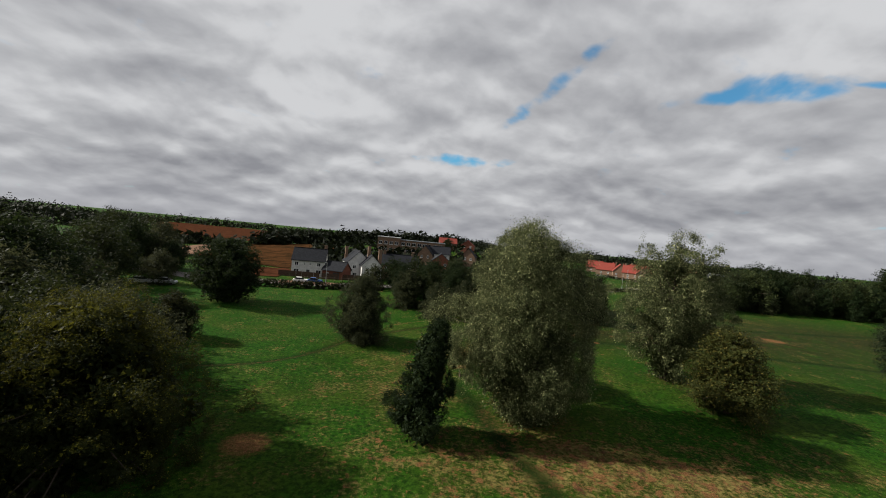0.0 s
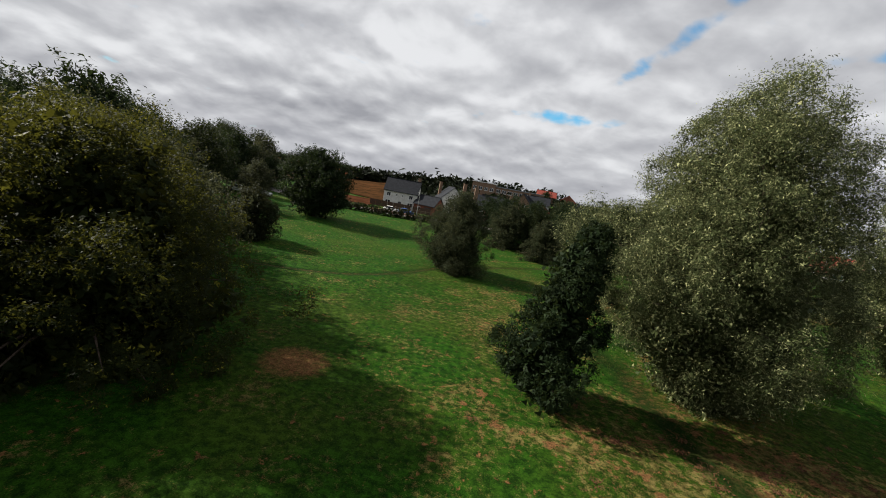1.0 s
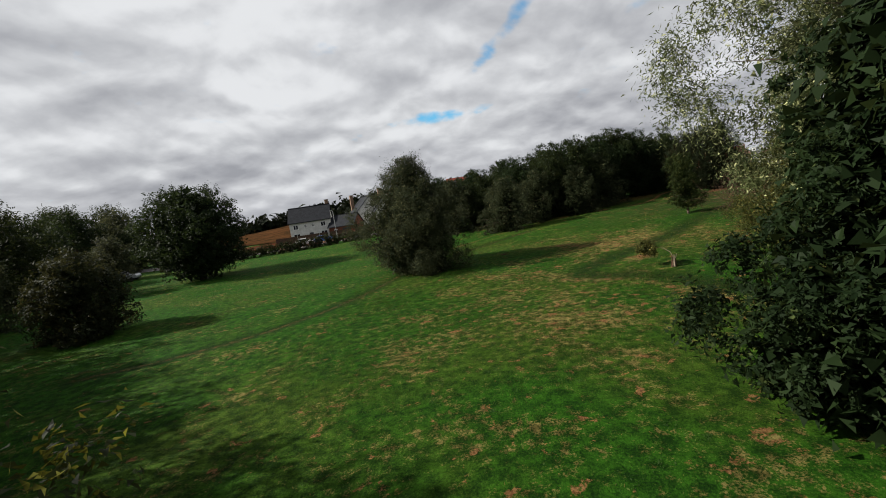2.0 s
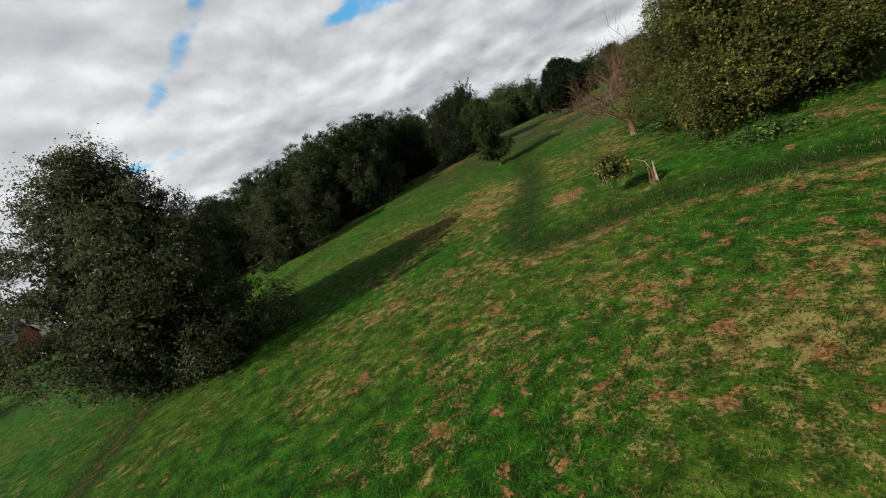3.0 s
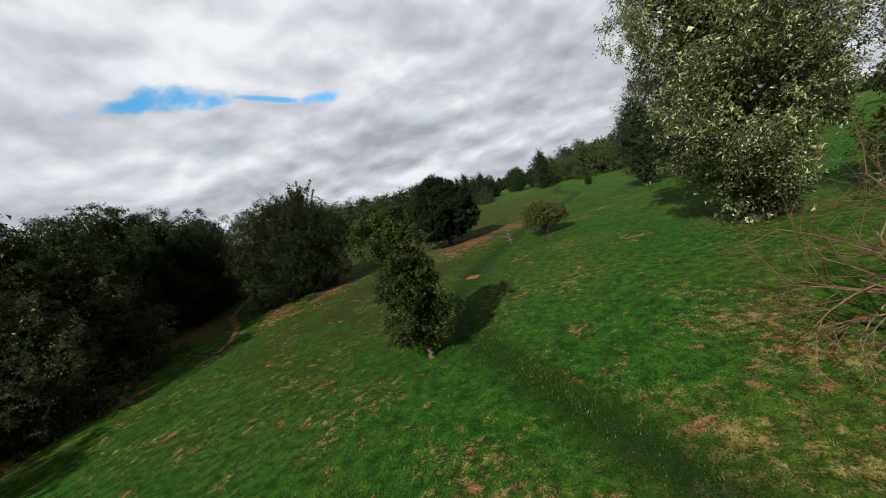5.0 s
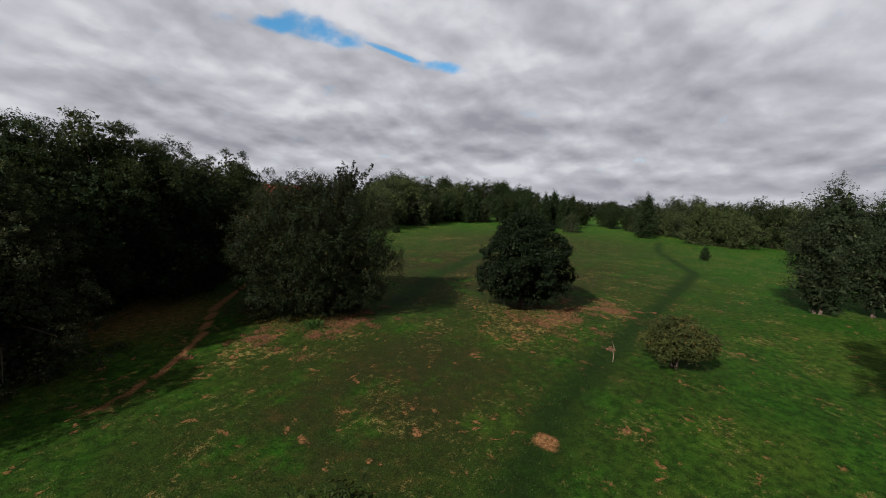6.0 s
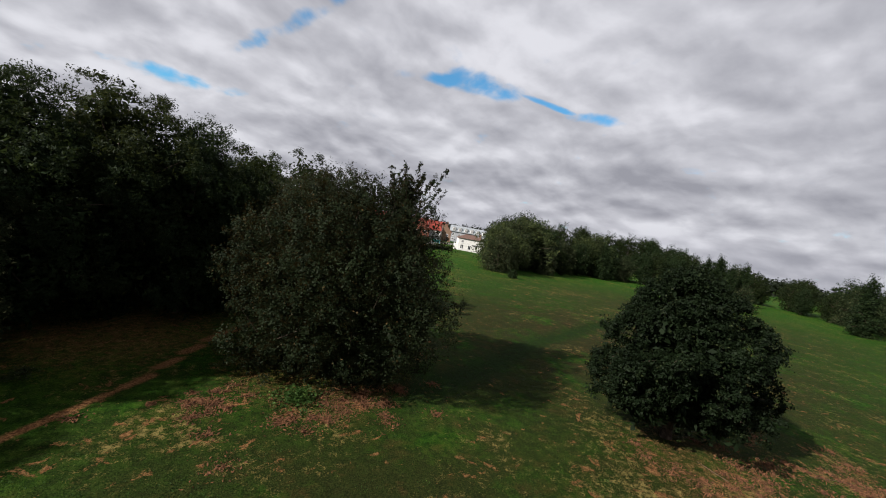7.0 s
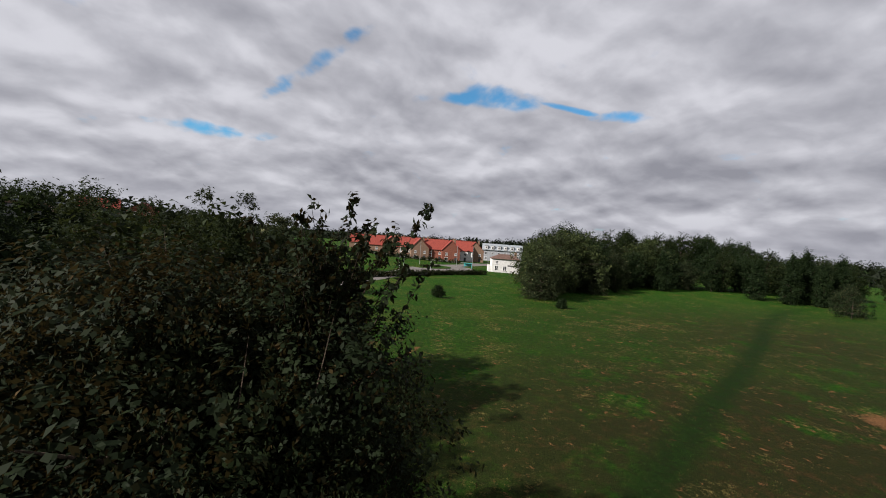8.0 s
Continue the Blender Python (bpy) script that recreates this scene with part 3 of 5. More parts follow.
plant_tree("elder_bush", "dense olive-brown elder bush", -34.8, 53.2, "bush", seed=18, h=5.9, r=3.4, z0=0.1, kind="dome", clumps=90, size=0.7, count=17000, leaf=0.24, width=0.13, mat=M_HEDGE, trunk=0.12, stems=3, twigs=30)
plant_tree("field_maple_tree", "dense field maple with golden-green sunlit tips", -21.6, 25.3, seed=19, h=10.4, r=7.1, z0=0.1, kind="dome", clumps=150, size=1.15, tufts=12, count=110000, leaf=0.13, width=0.07, mat=M_GOLD, trunk=0.3, twigs=160, core=0.4, wobble=0.2, droop=-0.25, reach=1.3, flat=0.45)
plant_tree("slim_oak_tree", "slim young oak with tiered yellow-green foliage", 15.8, 66.5, seed=20, h=5.85, r=1.6, z0=1.0, kind="tiers", clumps=75, size=0.5, tufts=9, count=42000, leaf=0.10, width=0.06, mat=M_SLIM, trunk=0.10, lean=(-0.2, 0.2), twigs=20, core=0.25, reach=1.2, wobble=0.18)
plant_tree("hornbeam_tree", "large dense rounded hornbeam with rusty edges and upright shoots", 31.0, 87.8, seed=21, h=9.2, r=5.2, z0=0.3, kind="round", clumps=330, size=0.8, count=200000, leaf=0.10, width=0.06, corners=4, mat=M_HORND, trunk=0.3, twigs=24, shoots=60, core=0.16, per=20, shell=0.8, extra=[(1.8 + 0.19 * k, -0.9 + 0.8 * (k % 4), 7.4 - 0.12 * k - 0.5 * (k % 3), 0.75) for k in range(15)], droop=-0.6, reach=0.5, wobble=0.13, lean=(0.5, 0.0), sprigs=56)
plant_tree("holm_oak_tree", "rounded dark glossy evergreen oak above a ring of dry litter", 43.2, 76.9, seed=22, h=7.4, r=3.85, z0=1.7, kind="bell", clumps=100, size=0.8, tufts=14, reach=0.9, count=90000, leaf=0.125, width=0.07, corners=4, mat=M_HOLM, trunk=0.22, twigs=40, core=0.35)
plant_tree("berry_bush", "low rounded hawthorn bush with red berries", 38.6, 65.6, "bush", seed=23, h=2.75, r=1.8, z0=1.1, kind="dome", clumps=80, size=0.42, count=18000, leaf=0.13, width=0.08, mat=M_BERRY, trunk=0.1, stems=3, twigs=30, core=0.4, wobble=0.2)
for i, (x, y, h) in enumerate(((65, 56, 12.6), (68.8, 51.4, 11.9), (72.2, 46.7, 12.4), (67.2, 47, 11.5))):
    plant_tree("poplar_tree", "grey-green poplar in a small group on the meadow", x, y, group="poplar group", seed=30 + i, h=h, r=3.4, z0=1.5, kind="egg", clumps=120, size=0.85, count=24000, leaf=0.22, width=0.10, mat=M_PALE, trunk=0.19, stems=2, twigs=60, peaks=0.3, reach=0.9, wobble=0.2)
for x, y, h, r in ((109, 66.8, 2.5, 0.8), (152.5, 107.4, 5.6, 4.4), (69.3, 141.6, 2.3, 1.2), (86, 128, 1.6, 0.9)):
    plant_tree("young_tree", "small dark young tree alone in the grass", x, y, seed=int(x), h=h, r=r, z0=0.4, kind="dome", clumps=24, size=0.4, count=3000, leaf=0.18, width=0.11, mat=M_DARK, trunk=0.06)


# ---- woods ----
def wood_kinds(count, leaf, tufts=0):
    """Tree shapes that the woods repeat."""
    out = []
    specs = [("egg", 12.0, 5.0, 1.5, M_DARK), ("round", 13.0, 4.8, 1.2, M_MID), ("dome", 11.0, 4.8, 0.4, M_HAW), ("willow", 14.0, 5.0, 0.6, M_MID), ("column", 13.5, 3.8, 1.0, M_DARK), ("round", 9.0, 4.8, 0.3, M_SALLOW), ("cone", 14.0, 3.2, 0.4, M_DARK)]
    for i, (kind, h, r, z0, mat) in enumerate(specs):
        out.append(tree_meshes(seed=50 + i, h=h, r=r, z0=z0, kind=kind, clumps=80 if tufts else 150, size=1.05 if tufts else 0.95, tufts=tufts, count=count, leaf=leaf, width=leaf * 0.45, mat=mat, trunk=0.26, twigs=6, wobble=0.26, peaks=0.2, reach=0.9, core=0.35 if leaf < 0.3 else 0.6) + (h,))
    return out


NEAR_KINDS, MIDDLE_KINDS, FAR_KINDS = wood_kinds(48000, 0.17, 12), wood_kinds(13000, 0.38), wood_kinds(9000, 0.44)
LABELS = ["dark round-crowned tree in the wood", "green full-crowned tree in the wood", "dark low-skirted thorn tree in the wood", "tall feathery tree in the wood", "narrow dark tree in the wood", "pale grey-green sallow at the wood's edge", "narrow dark conifer rising above the wood"]
FIRST = {}
rnd = random.Random(5)


def wood_tree(x, y, h, k, group):
    KINDS = {"copse by the path": NEAR_KINDS, "wood to the west": MIDDLE_KINDS}.get(group, FAR_KINDS)
    m = pose(x, y, gz(x, y) - 0.1, 0, 0, rnd.uniform(0, 360)) @ Matrix.Diagonal((h / KINDS[k][2] * rnd.uniform(0.9, 1.15),) * 2 + (h / KINDS[k][2], 1))
    key = (k, group)
    if key in FIRST:
        return copy_thing(FIRST[key], m @ Matrix.Diagonal((*(1 / q for q in FIRST[key].scale), 1)))
    e = new("wood_tree")
    e.empty_display_size = 0.3
    tagged(e, LABELS[k], "tree", group)
    part("trunk", KINDS[k][0], None, e)
    part("crown", KINDS[k][1], None, e)
    e.matrix_basis = m
    FIRST[key] = e
    return e


def wood_line(line, step, depth, rows, hs, group, kinds=(0, 1, 2, 3, 4)):
    """Trees along a line, in rows that lie further and further to its right."""
    for (x0, y0), (x1, y1) in zip(line[:-1], line[1:]):
        ln = math.hypot(x1 - x0, y1 - y0)
        nx, ny = (y1 - y0) / ln, -(x1 - x0) / ln
        for r in range(rows):
            for i in range(max(1, round(ln / step))):
                t = (i + rnd.uniform(0.2, 0.8)) / max(1, round(ln / step))
                d = r * depth + rnd.uniform(-0.25, 0.25) * depth
                x, y, h, k = x0 + (x1 - x0) * t + nx * d, y0 + (y1 - y0) * t + ny * d, rnd.uniform(*hs), rnd.choice(kinds)
                # the view to the inn stays open
                if y < 150 or math.degrees(math.atan2(x - 31.6, y - 79.6)) > 44:
                    wood_tree(x, y, h, k, group)


# the copse along the dirt path
wood_tree(-0.4, 80.6, 7.2, 2, "copse by the path")
for x, y, h, k in ((-7, 90, 9, 2), (-2, 91, 9.5, 1), (3.5, 89.5, 10.3, 0), (8.6, 88.5, 11.6, 1), (13.6, 90.5, 12.6, 3), (18.2, 94.8, 12.3, 0), (21.8, 96.8, 13.6, 3), (25.3, 97, 11.8, 0), (28.6, 98.6, 11.2, 1), (33.2, 101.5, 12.0, 1), (36, 106, 11.3, 2),
                   (-9, 97, 10, 0), (-3, 98, 10.5, 4), (3, 97, 11, 0), (9, 97, 12.3, 1), (14, 99, 12.5, 0), (20, 103, 12.5, 1), (26, 104, 12, 0), (31, 108, 12, 3), (4, 105, 11.5, 2), (12, 107, 12, 1), (11, 84.6, 7.5, 2), (5, 85.2, 8, 2), (16.4, 90.2, 9, 2)):
    wood_tree(x, y, h * 0.93, k, "copse by the path")
# wood to the west
# those at (-26.5, 16.8) and (-28, 10.5) are unseen, added to shade the meadow
for x, y, h, k in ((-38.5, 36, 12, 2), (-31, 37.5, 9.3, 2), (-26.0, 27.6, 11.2, 1), (-25.2, 32.4, 10.0, 2), (-34, 25.5, 13.0, 0), (-31, 31.5, 10.8, 1), (-44, 24, 11.5, 0), (-38, 13, 10.5, 2), (-26.5, 16.8, 14.5, 1), (-28, 10.5, 13.5, 1), (-30, 21.5, 11.5, 1), (-46, 43, 15, 0), (-52, 32, 15, 1), (-54, 52, 14, 1), (-60, 62, 13, 0), (-63, 74, 13.5, 1), (-70, 84, 12.5, 0), (-62, 44, 15, 0), (-68, 60, 14.5, 1), (-76, 72, 13, 3),
                   (-52, 16, 14, 0), (-50, 58, 9, 2), (-62, 20, 14, 1), (-80, 90, 12, 1), (-80, 104, 14.5, 0), (-90, 112, 16, 1), (-84, 118, 15.5, 1), (-97, 117, 16, 0), (-78, 112, 14, 2), (-64, 92, 8, 2), (-72, 108, 9, 0), (-58, 108, 7.5, 2)):
    wood_tree(x, y, h, k, "wood to the west")
# trees round the houses to the north
for x, y, h, k in ((-14, 118, 9, 0), (-8, 122, 10, 1), (-2, 119, 9.5, 0), (4, 124, 10.5, 1), (10, 121, 9, 2), (-19, 116, 7, 2), (17, 126, 11, 0), (24, 130, 12, 1), (32, 134, 11, 0), (40, 140, 11, 1), (2, 262, 8, 0), (-30, 240, 6, 2), (48, 150, 10, 0), (30, 160, 12, 1), (20, 150, 11, 0)):
    wood_tree(x, y, h, k, "trees by the houses")
# wood round the far side of the meadow
wood_line([(174, 42), (181, 69), (196, 90), (222, 118), (178, 146), (153, 155), (126, 153), (101, 153)], 7.0, 9, 2, (8.5, 16), "wood beyond the meadow", (0, 1, 2, 3, 4, 5))
wood_line([(150, 166), (116, 162)], 7.5, 7, 2, (15, 17.5), "wood beyond the meadow", (0, 1))
for x, y, h, k in ((91.8, 139, 9.5, 2), (96, 142.5, 11, 5), (116.5, 145.8, 8.5, 2), (160, 109.8, 7.2, 2), (107, 147, 11.5, 1), (127, 147, 8, 3)):
    wood_tree(x, y, h, k, "trees before the wood")
for i, (az, d) in enumerate(((66.8, 172), (69.2, 168), (70.3, 176), (71.4, 171), (72.6, 178), (81.6, 158), (58.8, 165))):
    x, y = 10.9 + math.sin(radians(az)) * d, 63.4 + math.cos(radians(az)) * d
    wood_tree(x, y, 12.5 + 1.3 * (i % 3), 6, "trees before the wood")
for az, d, h in ((87.6, 150, 12.5), (89.4, 154, 11.5), (91.0, 150, 10.0)):
    wood_tree(10.9 + math.sin(radians(az)) * d, 63.4 + math.cos(radians(az)) * d, h, 5, "trees before the wood")
wood_line([(320, 190), (270, 215), (250, 240)], 13, 12, 2, (20, 25), "wood to the north-east", (0, 1, 3))
wood_line([(180, 40), (150, -20), (110, -80), (20, -120), (-80, -110), (-110, -30), (-90, 10)], 16, 12, 1, (12, 16), "wood behind the meadow")


def far_woods():
    """Wooded ridges far off, as one mass of leaf clumps."""
    rng = np.random.default_rng(77)
    c, s = [], []
    def clump(az, d, hh, wide):
        x, y = math.sin(radians(az)) * d, math.cos(radians(az)) * d
        top = hh * rng.uniform(0.75, 1.0)
        c.append((x, y, gz(x, y) + top * 0.42))
        s.append((wide, wide, top * 0.62))
    for az in np.arange(-72, 135, 0.3):
        swell = 1 + 0.15 * math.sin(az * 0.37) + 0.1 * math.sin(az * 1.3 + 1)
        for ring, hh in ((430, 11), (640, 10), (800, 12), (930, 18)):
            if ring == 430 and -40 < az < 36 or ring in (640, 800) and -36 < az < -22:
                continue
            low = 0.8 if -44 < az < -10 and ring > 430 else 1.0
            clump(az, ring * (1 + rng.uniform(-0.07, 0.07)), hh * swell * low, 2 + ring * 0.006)
    # hedgerows and belts of trees between the fields to the north-west
    for az0, az1, d0, d1, hh in ((-36, -25, 262, 250, 6), (-25, -11, 262, 300, 9), (-40, -33, 230, 190, 8), (-18, -12, 180, 190, 6), (-8.5, 1, 212, 208, 6), (-14, 3, 330, 360, 11), (-24, -10, 420, 430, 11)):
        for k in range(int(abs(az1 - az0) * 5)):
            u = rng.random()
            clump(az0 + (az1 - az0) * u, (d0 + (d1 - d0) * u) * (1 + rng.uniform(-0.02, 0.02)), hh, 2.2 + hh * 0.15)
    # scrub on the rise round the school
    for k in range(330):
        az, d = rng.uniform(-18, 14), rng.uniform(158, 300)
        x, y = math.sin(radians(az)) * d, math.cos(radians(az)) * d
        if all(math.hypot(x - hx, y - hy) > keep for hx, hy, keep in ((-1, 178, 9), (-2, 205, 9), (-8.5, 200, 9), (13, 208, 9), (2, 272, 10), (15.5, 270, 10), (-28, 229, 12), (-16, 229, 12), (-6, 230, 12))):
            clump(az, d, rng.uniform(3, 5.5), rng.uniform(2, 4))
    c, s = np.array(c), np.array(s)
    q = np.concatenate([leaves(rng, c, s, 64000, 2.8, 3.4, per=6)[:, :3], leaves(rng, c - np.array([0, 0, 1.5]), s * 0.8, 60000, 4.6, 5.5, per=1)[:, :3]])
    ob = new("far_woods", quick_mesh("far_woods", q, 3, M_RIDGE))
    tagged(ob, "dark wooded ridges on the skyline", "woods", kind="stuff")


far_woods()


# ---- buildings ----
M_RENDER = plain("white_render", (0.46, 0.455, 0.44), (0.60, 0.595, 0.58), 1.5, 0.85)
M_SLATE = plain("slate_roof", (0.009, 0.010, 0.013), (0.020, 0.022, 0.027), 2.0, 0.9, bump=0.4, spec=0.1)
M_REDTILE = plain("red_clay_tiles", (0.12, 0.020, 0.014), (0.21, 0.038, 0.025), 2.0, 0.85, bump=0.4)
M_BUFF = plain("buff_brick", (0.12, 0.075, 0.050), (0.21, 0.135, 0.092), 4.0, 0.9)
M_REDBRICK = plain("red_brick", (0.11, 0.038, 0.024), (0.20, 0.072, 0.045), 4.0, 0.9)
M_GREYCLAD = plain("grey_cladding", (0.16, 0.18, 0.20), (0.24, 0.26, 0.28), 1.0, 0.6)
M_GREYWALL = plain("pale_grey_wall", (0.20, 0.21, 0.23), (0.27, 0.28, 0.30), 1.0, 0.8)
M_GLASS = plain("window_glass", (0.012, 0.014, 0.018), (0.02, 0.022, 0.026), 1.0, 0.08, spec=0.6)
M_FRAME = plain("white_frame", (0.60, 0.60, 0.60), (0.74, 0.74, 0.73), 2.0, 0.5)
M_DOOR = plain("dark_door", (0.03, 0.03, 0.035), (0.05, 0.05, 0.055), 2.0, 0.5)
M_ASPHALT = plain("asphalt", (0.075, 0.070, 0.068), (0.14, 0.125, 0.115), 0.6, 0.95, bump=0.2)
M_SOIL = plain("tilled_soil", (0.026, 0.011, 0.006), (0.065, 0.026, 0.014), 0.12, 0.95, bump=0.5, spec=0.0)
M_STUBBLE = plain("stubble", (0.018, 0.012, 0.006), (0.062, 0.028, 0.012), 0.2, 0.95, bump=0.5, spec=0.0)
M_SPOIL = plain("pale_spoil", (0.09, 0.055, 0.038), (0.20, 0.125, 0.09), 0.3, 0.95, bump=0.5, spec=0.0)
M_STEEL = plain("galvanised_steel", (0.32, 0.33, 0.34), (0.46, 0.47, 0.48), 3.0, 0.4, 0.8)
M_BLUE = plain("blue_paint", (0.02, 0.06, 0.20), (0.03, 0.09, 0.28), 2.0, 0.5)
M_TEAL = plain("teal_paint", (0.04, 0.26, 0.26), (0.06, 0.33, 0.33), 2.0, 0.5)
M_SILVER = plain("silver_paint", (0.42, 0.43, 0.45), (0.52, 0.53, 0.55), 2.0, 0.3, 0.4)
M_RUBBER = plain("rubber", (0.012, 0.012, 0.012), (0.025, 0.025, 0.025), 8.0, 0.8)
M_WOOD = plain("weathered_wood", (0.12, 0.09, 0.065), (0.22, 0.17, 0.125), 3.0, 0.9, bump=0.4)
M_LITTER = plain("dead_leaves", (0.050, 0.020, 0.008), (0.115, 0.050, 0.020), 6.0, 0.95)


def box(bm, x0, x1, y0, y1, z0, z1, bevel=0.0):
    v = [bm.verts.new(p) for p in ((x0, y0, z0), (x1, y0, z0), (x1, y1, z0), (x0, y1, z0), (x0, y0, z1), (x1, y0, z1), (x1, y1, z1), (x0, y1, z1))]
    for f in ((0, 3, 2, 1), (4, 5, 6, 7), (0, 1, 5, 4), (1, 2, 6, 5), (2, 3, 7, 6), (3, 0, 4, 7)):
        bm.faces.new([v[i] for i in f])
    if bevel:
        es = {e for p in v for e in p.link_edges}
        bmesh.ops.bevel(bm, geom=list(es), offset=bevel, segments=1, affect="EDGES")


def box_part(name, parent, mat, *dims, label="", bevel=0.0):
    bm = bmesh.new()
    box(bm, *dims, bevel=bevel)
    return part(name, bm, mat, parent, label)


def prism(bm, outline, y0, y1):
    """An outline of (x, z) pushed through from y0 to y1."""
    a = [bm.verts.new((x, y0, z)) for x, z in outline]
    b = [bm.verts.new((x, y1, z)) for x, z in outline]
    bm.faces.new(a)
    bm.faces.new(b[::-1])
    for i in range(len(a)):
        j = (i + 1) % len(a)
        bm.faces.new((a[j], a[i], b[i], b[j]))


def window(parent, u, z, w, h, y):
    """A window that stands in the wall whose face is at y and looks to -y."""
    bm = bmesh.new()
    t = 0.09
    for x0, x1, z0, z1 in ((u - w / 2, u + w / 2, z, z + t), (u - w / 2, u + w / 2, z + h - t, z + h), (u - w / 2, u - w / 2 + t, z + t, z + h - t), (u + w / 2 - t, u + w / 2, z + t, z + h - t), (u - t / 2, u + t / 2, z + t, z + h - t)):
        box(bm, x0, x1, y - 0.05, y + 0.06, z0, z1)
    fr = part("window", bm, M_FRAME, parent)
    box_part("pane", fr, M_GLASS, u - w / 2 + t, u + w / 2 - t, y - 0.02, y + 0.04, z + t, z + h - t)
    box_part("sill", fr, M_FRAME, u - w / 2 - 0.08, u + w / 2 + 0.08, y - 0.14, y - 0.052, z - 0.09, z - 0.01)


def house(name, label, x, y, turn, ln, wd, eave, ridge, wall, roof, chimneys=(), windows=(), doors=(), across=False, category="house", group="", base=None):
    """A pitched-roof house. The ridge runs along x; across: it runs along y and a gable looks to the front at -y."""
    e = thing(name, x, y, gz(x, y) if base is None else base, label, category, group, turn=turn)
    hl, hw = ln / 2, wd / 2
    bm = bmesh.new()
    if across:
        prism(bm, [(-hl, -0.6), (hl, -0.6), (hl, eave), (0, ridge), (-hl, eave)], -hw, hw)
    else:
        prism(bm, [(-hw, -0.6), (hw, -0.6), (hw, eave), (0, ridge), (-hw, eave)], -hl, hl)
        bmesh.ops.rotate(bm, verts=bm.verts, matrix=Matrix.Rotation(radians(90), 3, "Z"))
    part("wall", bm, wall, e)
    span, run = (hl, hw) if across else (hw, hl)
    slope = (ridge - eave) / span
    for s in (-1, 1):
        bm = bmesh.new()
        o, t, lift = 0.4, 0.16, 0.02
        prism(bm, [(0, ridge + lift), (s * (span + o), eave - slope * o + lift), (s * (span + o), eave - slope * o + lift + t), (0, ridge + lift + t)], -run - 0.25, run + 0.25)
        if not across:
            bmesh.ops.rotate(bm, verts=bm.verts, matrix=Matrix.Rotation(radians(90), 3, "Z"))
        bmesh.ops.recalc_face_normals(bm, faces=bm.faces)
        part("roof_slope", bm, roof, e)
    bm = bmesh.new()
    if across:
        box(bm, -0.14, 0.14, -run - 0.25, run + 0.25, ridge + 0.12, ridge + 0.27)
    else:
        box(bm, -run - 0.25, run + 0.25, -0.14, 0.14, ridge + 0.12, ridge + 0.27)
    part("ridge", bm, roof, e)
    for cx, cy, cw, top in chimneys:
        ch = box_part("chimney", e, M_BUFF, cx - cw / 2, cx + cw / 2, cy - 0.35, cy + 0.35, eave, top, bevel=0.03)
        box_part("chimney_cap", ch, M_BUFF, cx - cw / 2 - 0.08, cx + cw / 2 + 0.08, cy - 0.43, cy + 0.43, top + 0.003, top + 0.16)
    for u, z, w, h in windows:
        window(e, u, z, w, h, -hw)
    for u, w in doors:
        box_part("door", e, M_DOOR, u - w / 2, u + w / 2, -hw - 0.05, -hw + 0.03, 0.05, 2.1)
    return e


# the pale houses north-west of the meadow
house("white_house", "white rendered house with slate roof behind a fence", -43.5, 133.5, 11, 10.2, 8.0, 5.2, 8.7, M_RENDER, M_SLATE, chimneys=((4.6, 0.4, 0.9, 9.9),), windows=((-3.6, 3.3, 1.2, 1.2), (-1.2, 3.5, 0.6, 0.9), (0.6, 3.5, 0.6, 0.9), (3.2, 3.3, 1.2, 1.2), (-3.6, 0.9, 1.6, 1.3), (3.2, 0.9, 1.6, 1.3)), doors=((0.0, 1.0),))
house("garage_house", "low house with slate roof and brick front", -34.0, 131.5, -14, 7.0, 6.0, 2.8, 5.3, M_REDBRICK, M_SLATE, windows=((-1.6, 0.9, 1.0, 1.1),), doors=((1.4, 2.2),), category="house")
house("white_house", "white gabled house with tall buff chimney", -29.5, 139.0, 24, 7.5, 9.5, 5.6, 9.2, M_RENDER, M_SLATE, chimneys=((3.2, -3.9, 1.0, 10.9), (-3.0, 3.5, 0.9, 10.2)), windows=((-1.6, 3.4, 1.1, 1.2), (1.2, 3.4, 1.1, 1.2), (-1.4, 0.8, 1.3, 1.3)), doors=((1.5, 1.0),), across=True)
house("white_house", "white gabled house beside a broad buff chimney stack", -24.5, 136.5, 22, 6.5, 8.0, 5.0, 8.2, M_RENDER, M_SLATE, chimneys=((2.6, -3.2, 1.1, 10.2),), windows=((-1.4, 3.0, 1.0, 1.2), (-1.4, 0.8, 1.2, 1.3)), doors=((1.2, 1.0),), across=True)
house("terrace_house", "long slate-roofed house half hidden by trees", -16.0, 146.0, 8, 14, 8.0, 5.2, 8.6, M_BUFF, M_SLATE, chimneys=((-5.0, 0.0, 0.9, 9.8), (5.0, 0.0, 0.9, 9.8)), windows=((-4, 3.2, 1.2, 1.2), (0, 3.2, 1.2, 1.2), (4, 3.2, 1.2, 1.2)))
house("brick_house", "red brick gabled house with slate roof", -1.0, 178.0, 2, 8, 9, 5.2, 8.4, M_REDBRICK, M_SLATE, windows=((-1.8, 3.2, 1.1, 1.2), (1.8, 3.2, 1.1, 1.2)), across=True)
house("white_house", "white house with slate roof on the rise", -2.0, 205.0, 0, 10, 8, 5.2, 8.6, M_RENDER, M_SLATE, chimneys=((-4.4, 0, 0.9, 9.9),), windows=((-3, 3.2, 1.2, 1.2), (0, 3.2, 1.2, 1.2), (3, 3.2, 1.2, 1.2)))
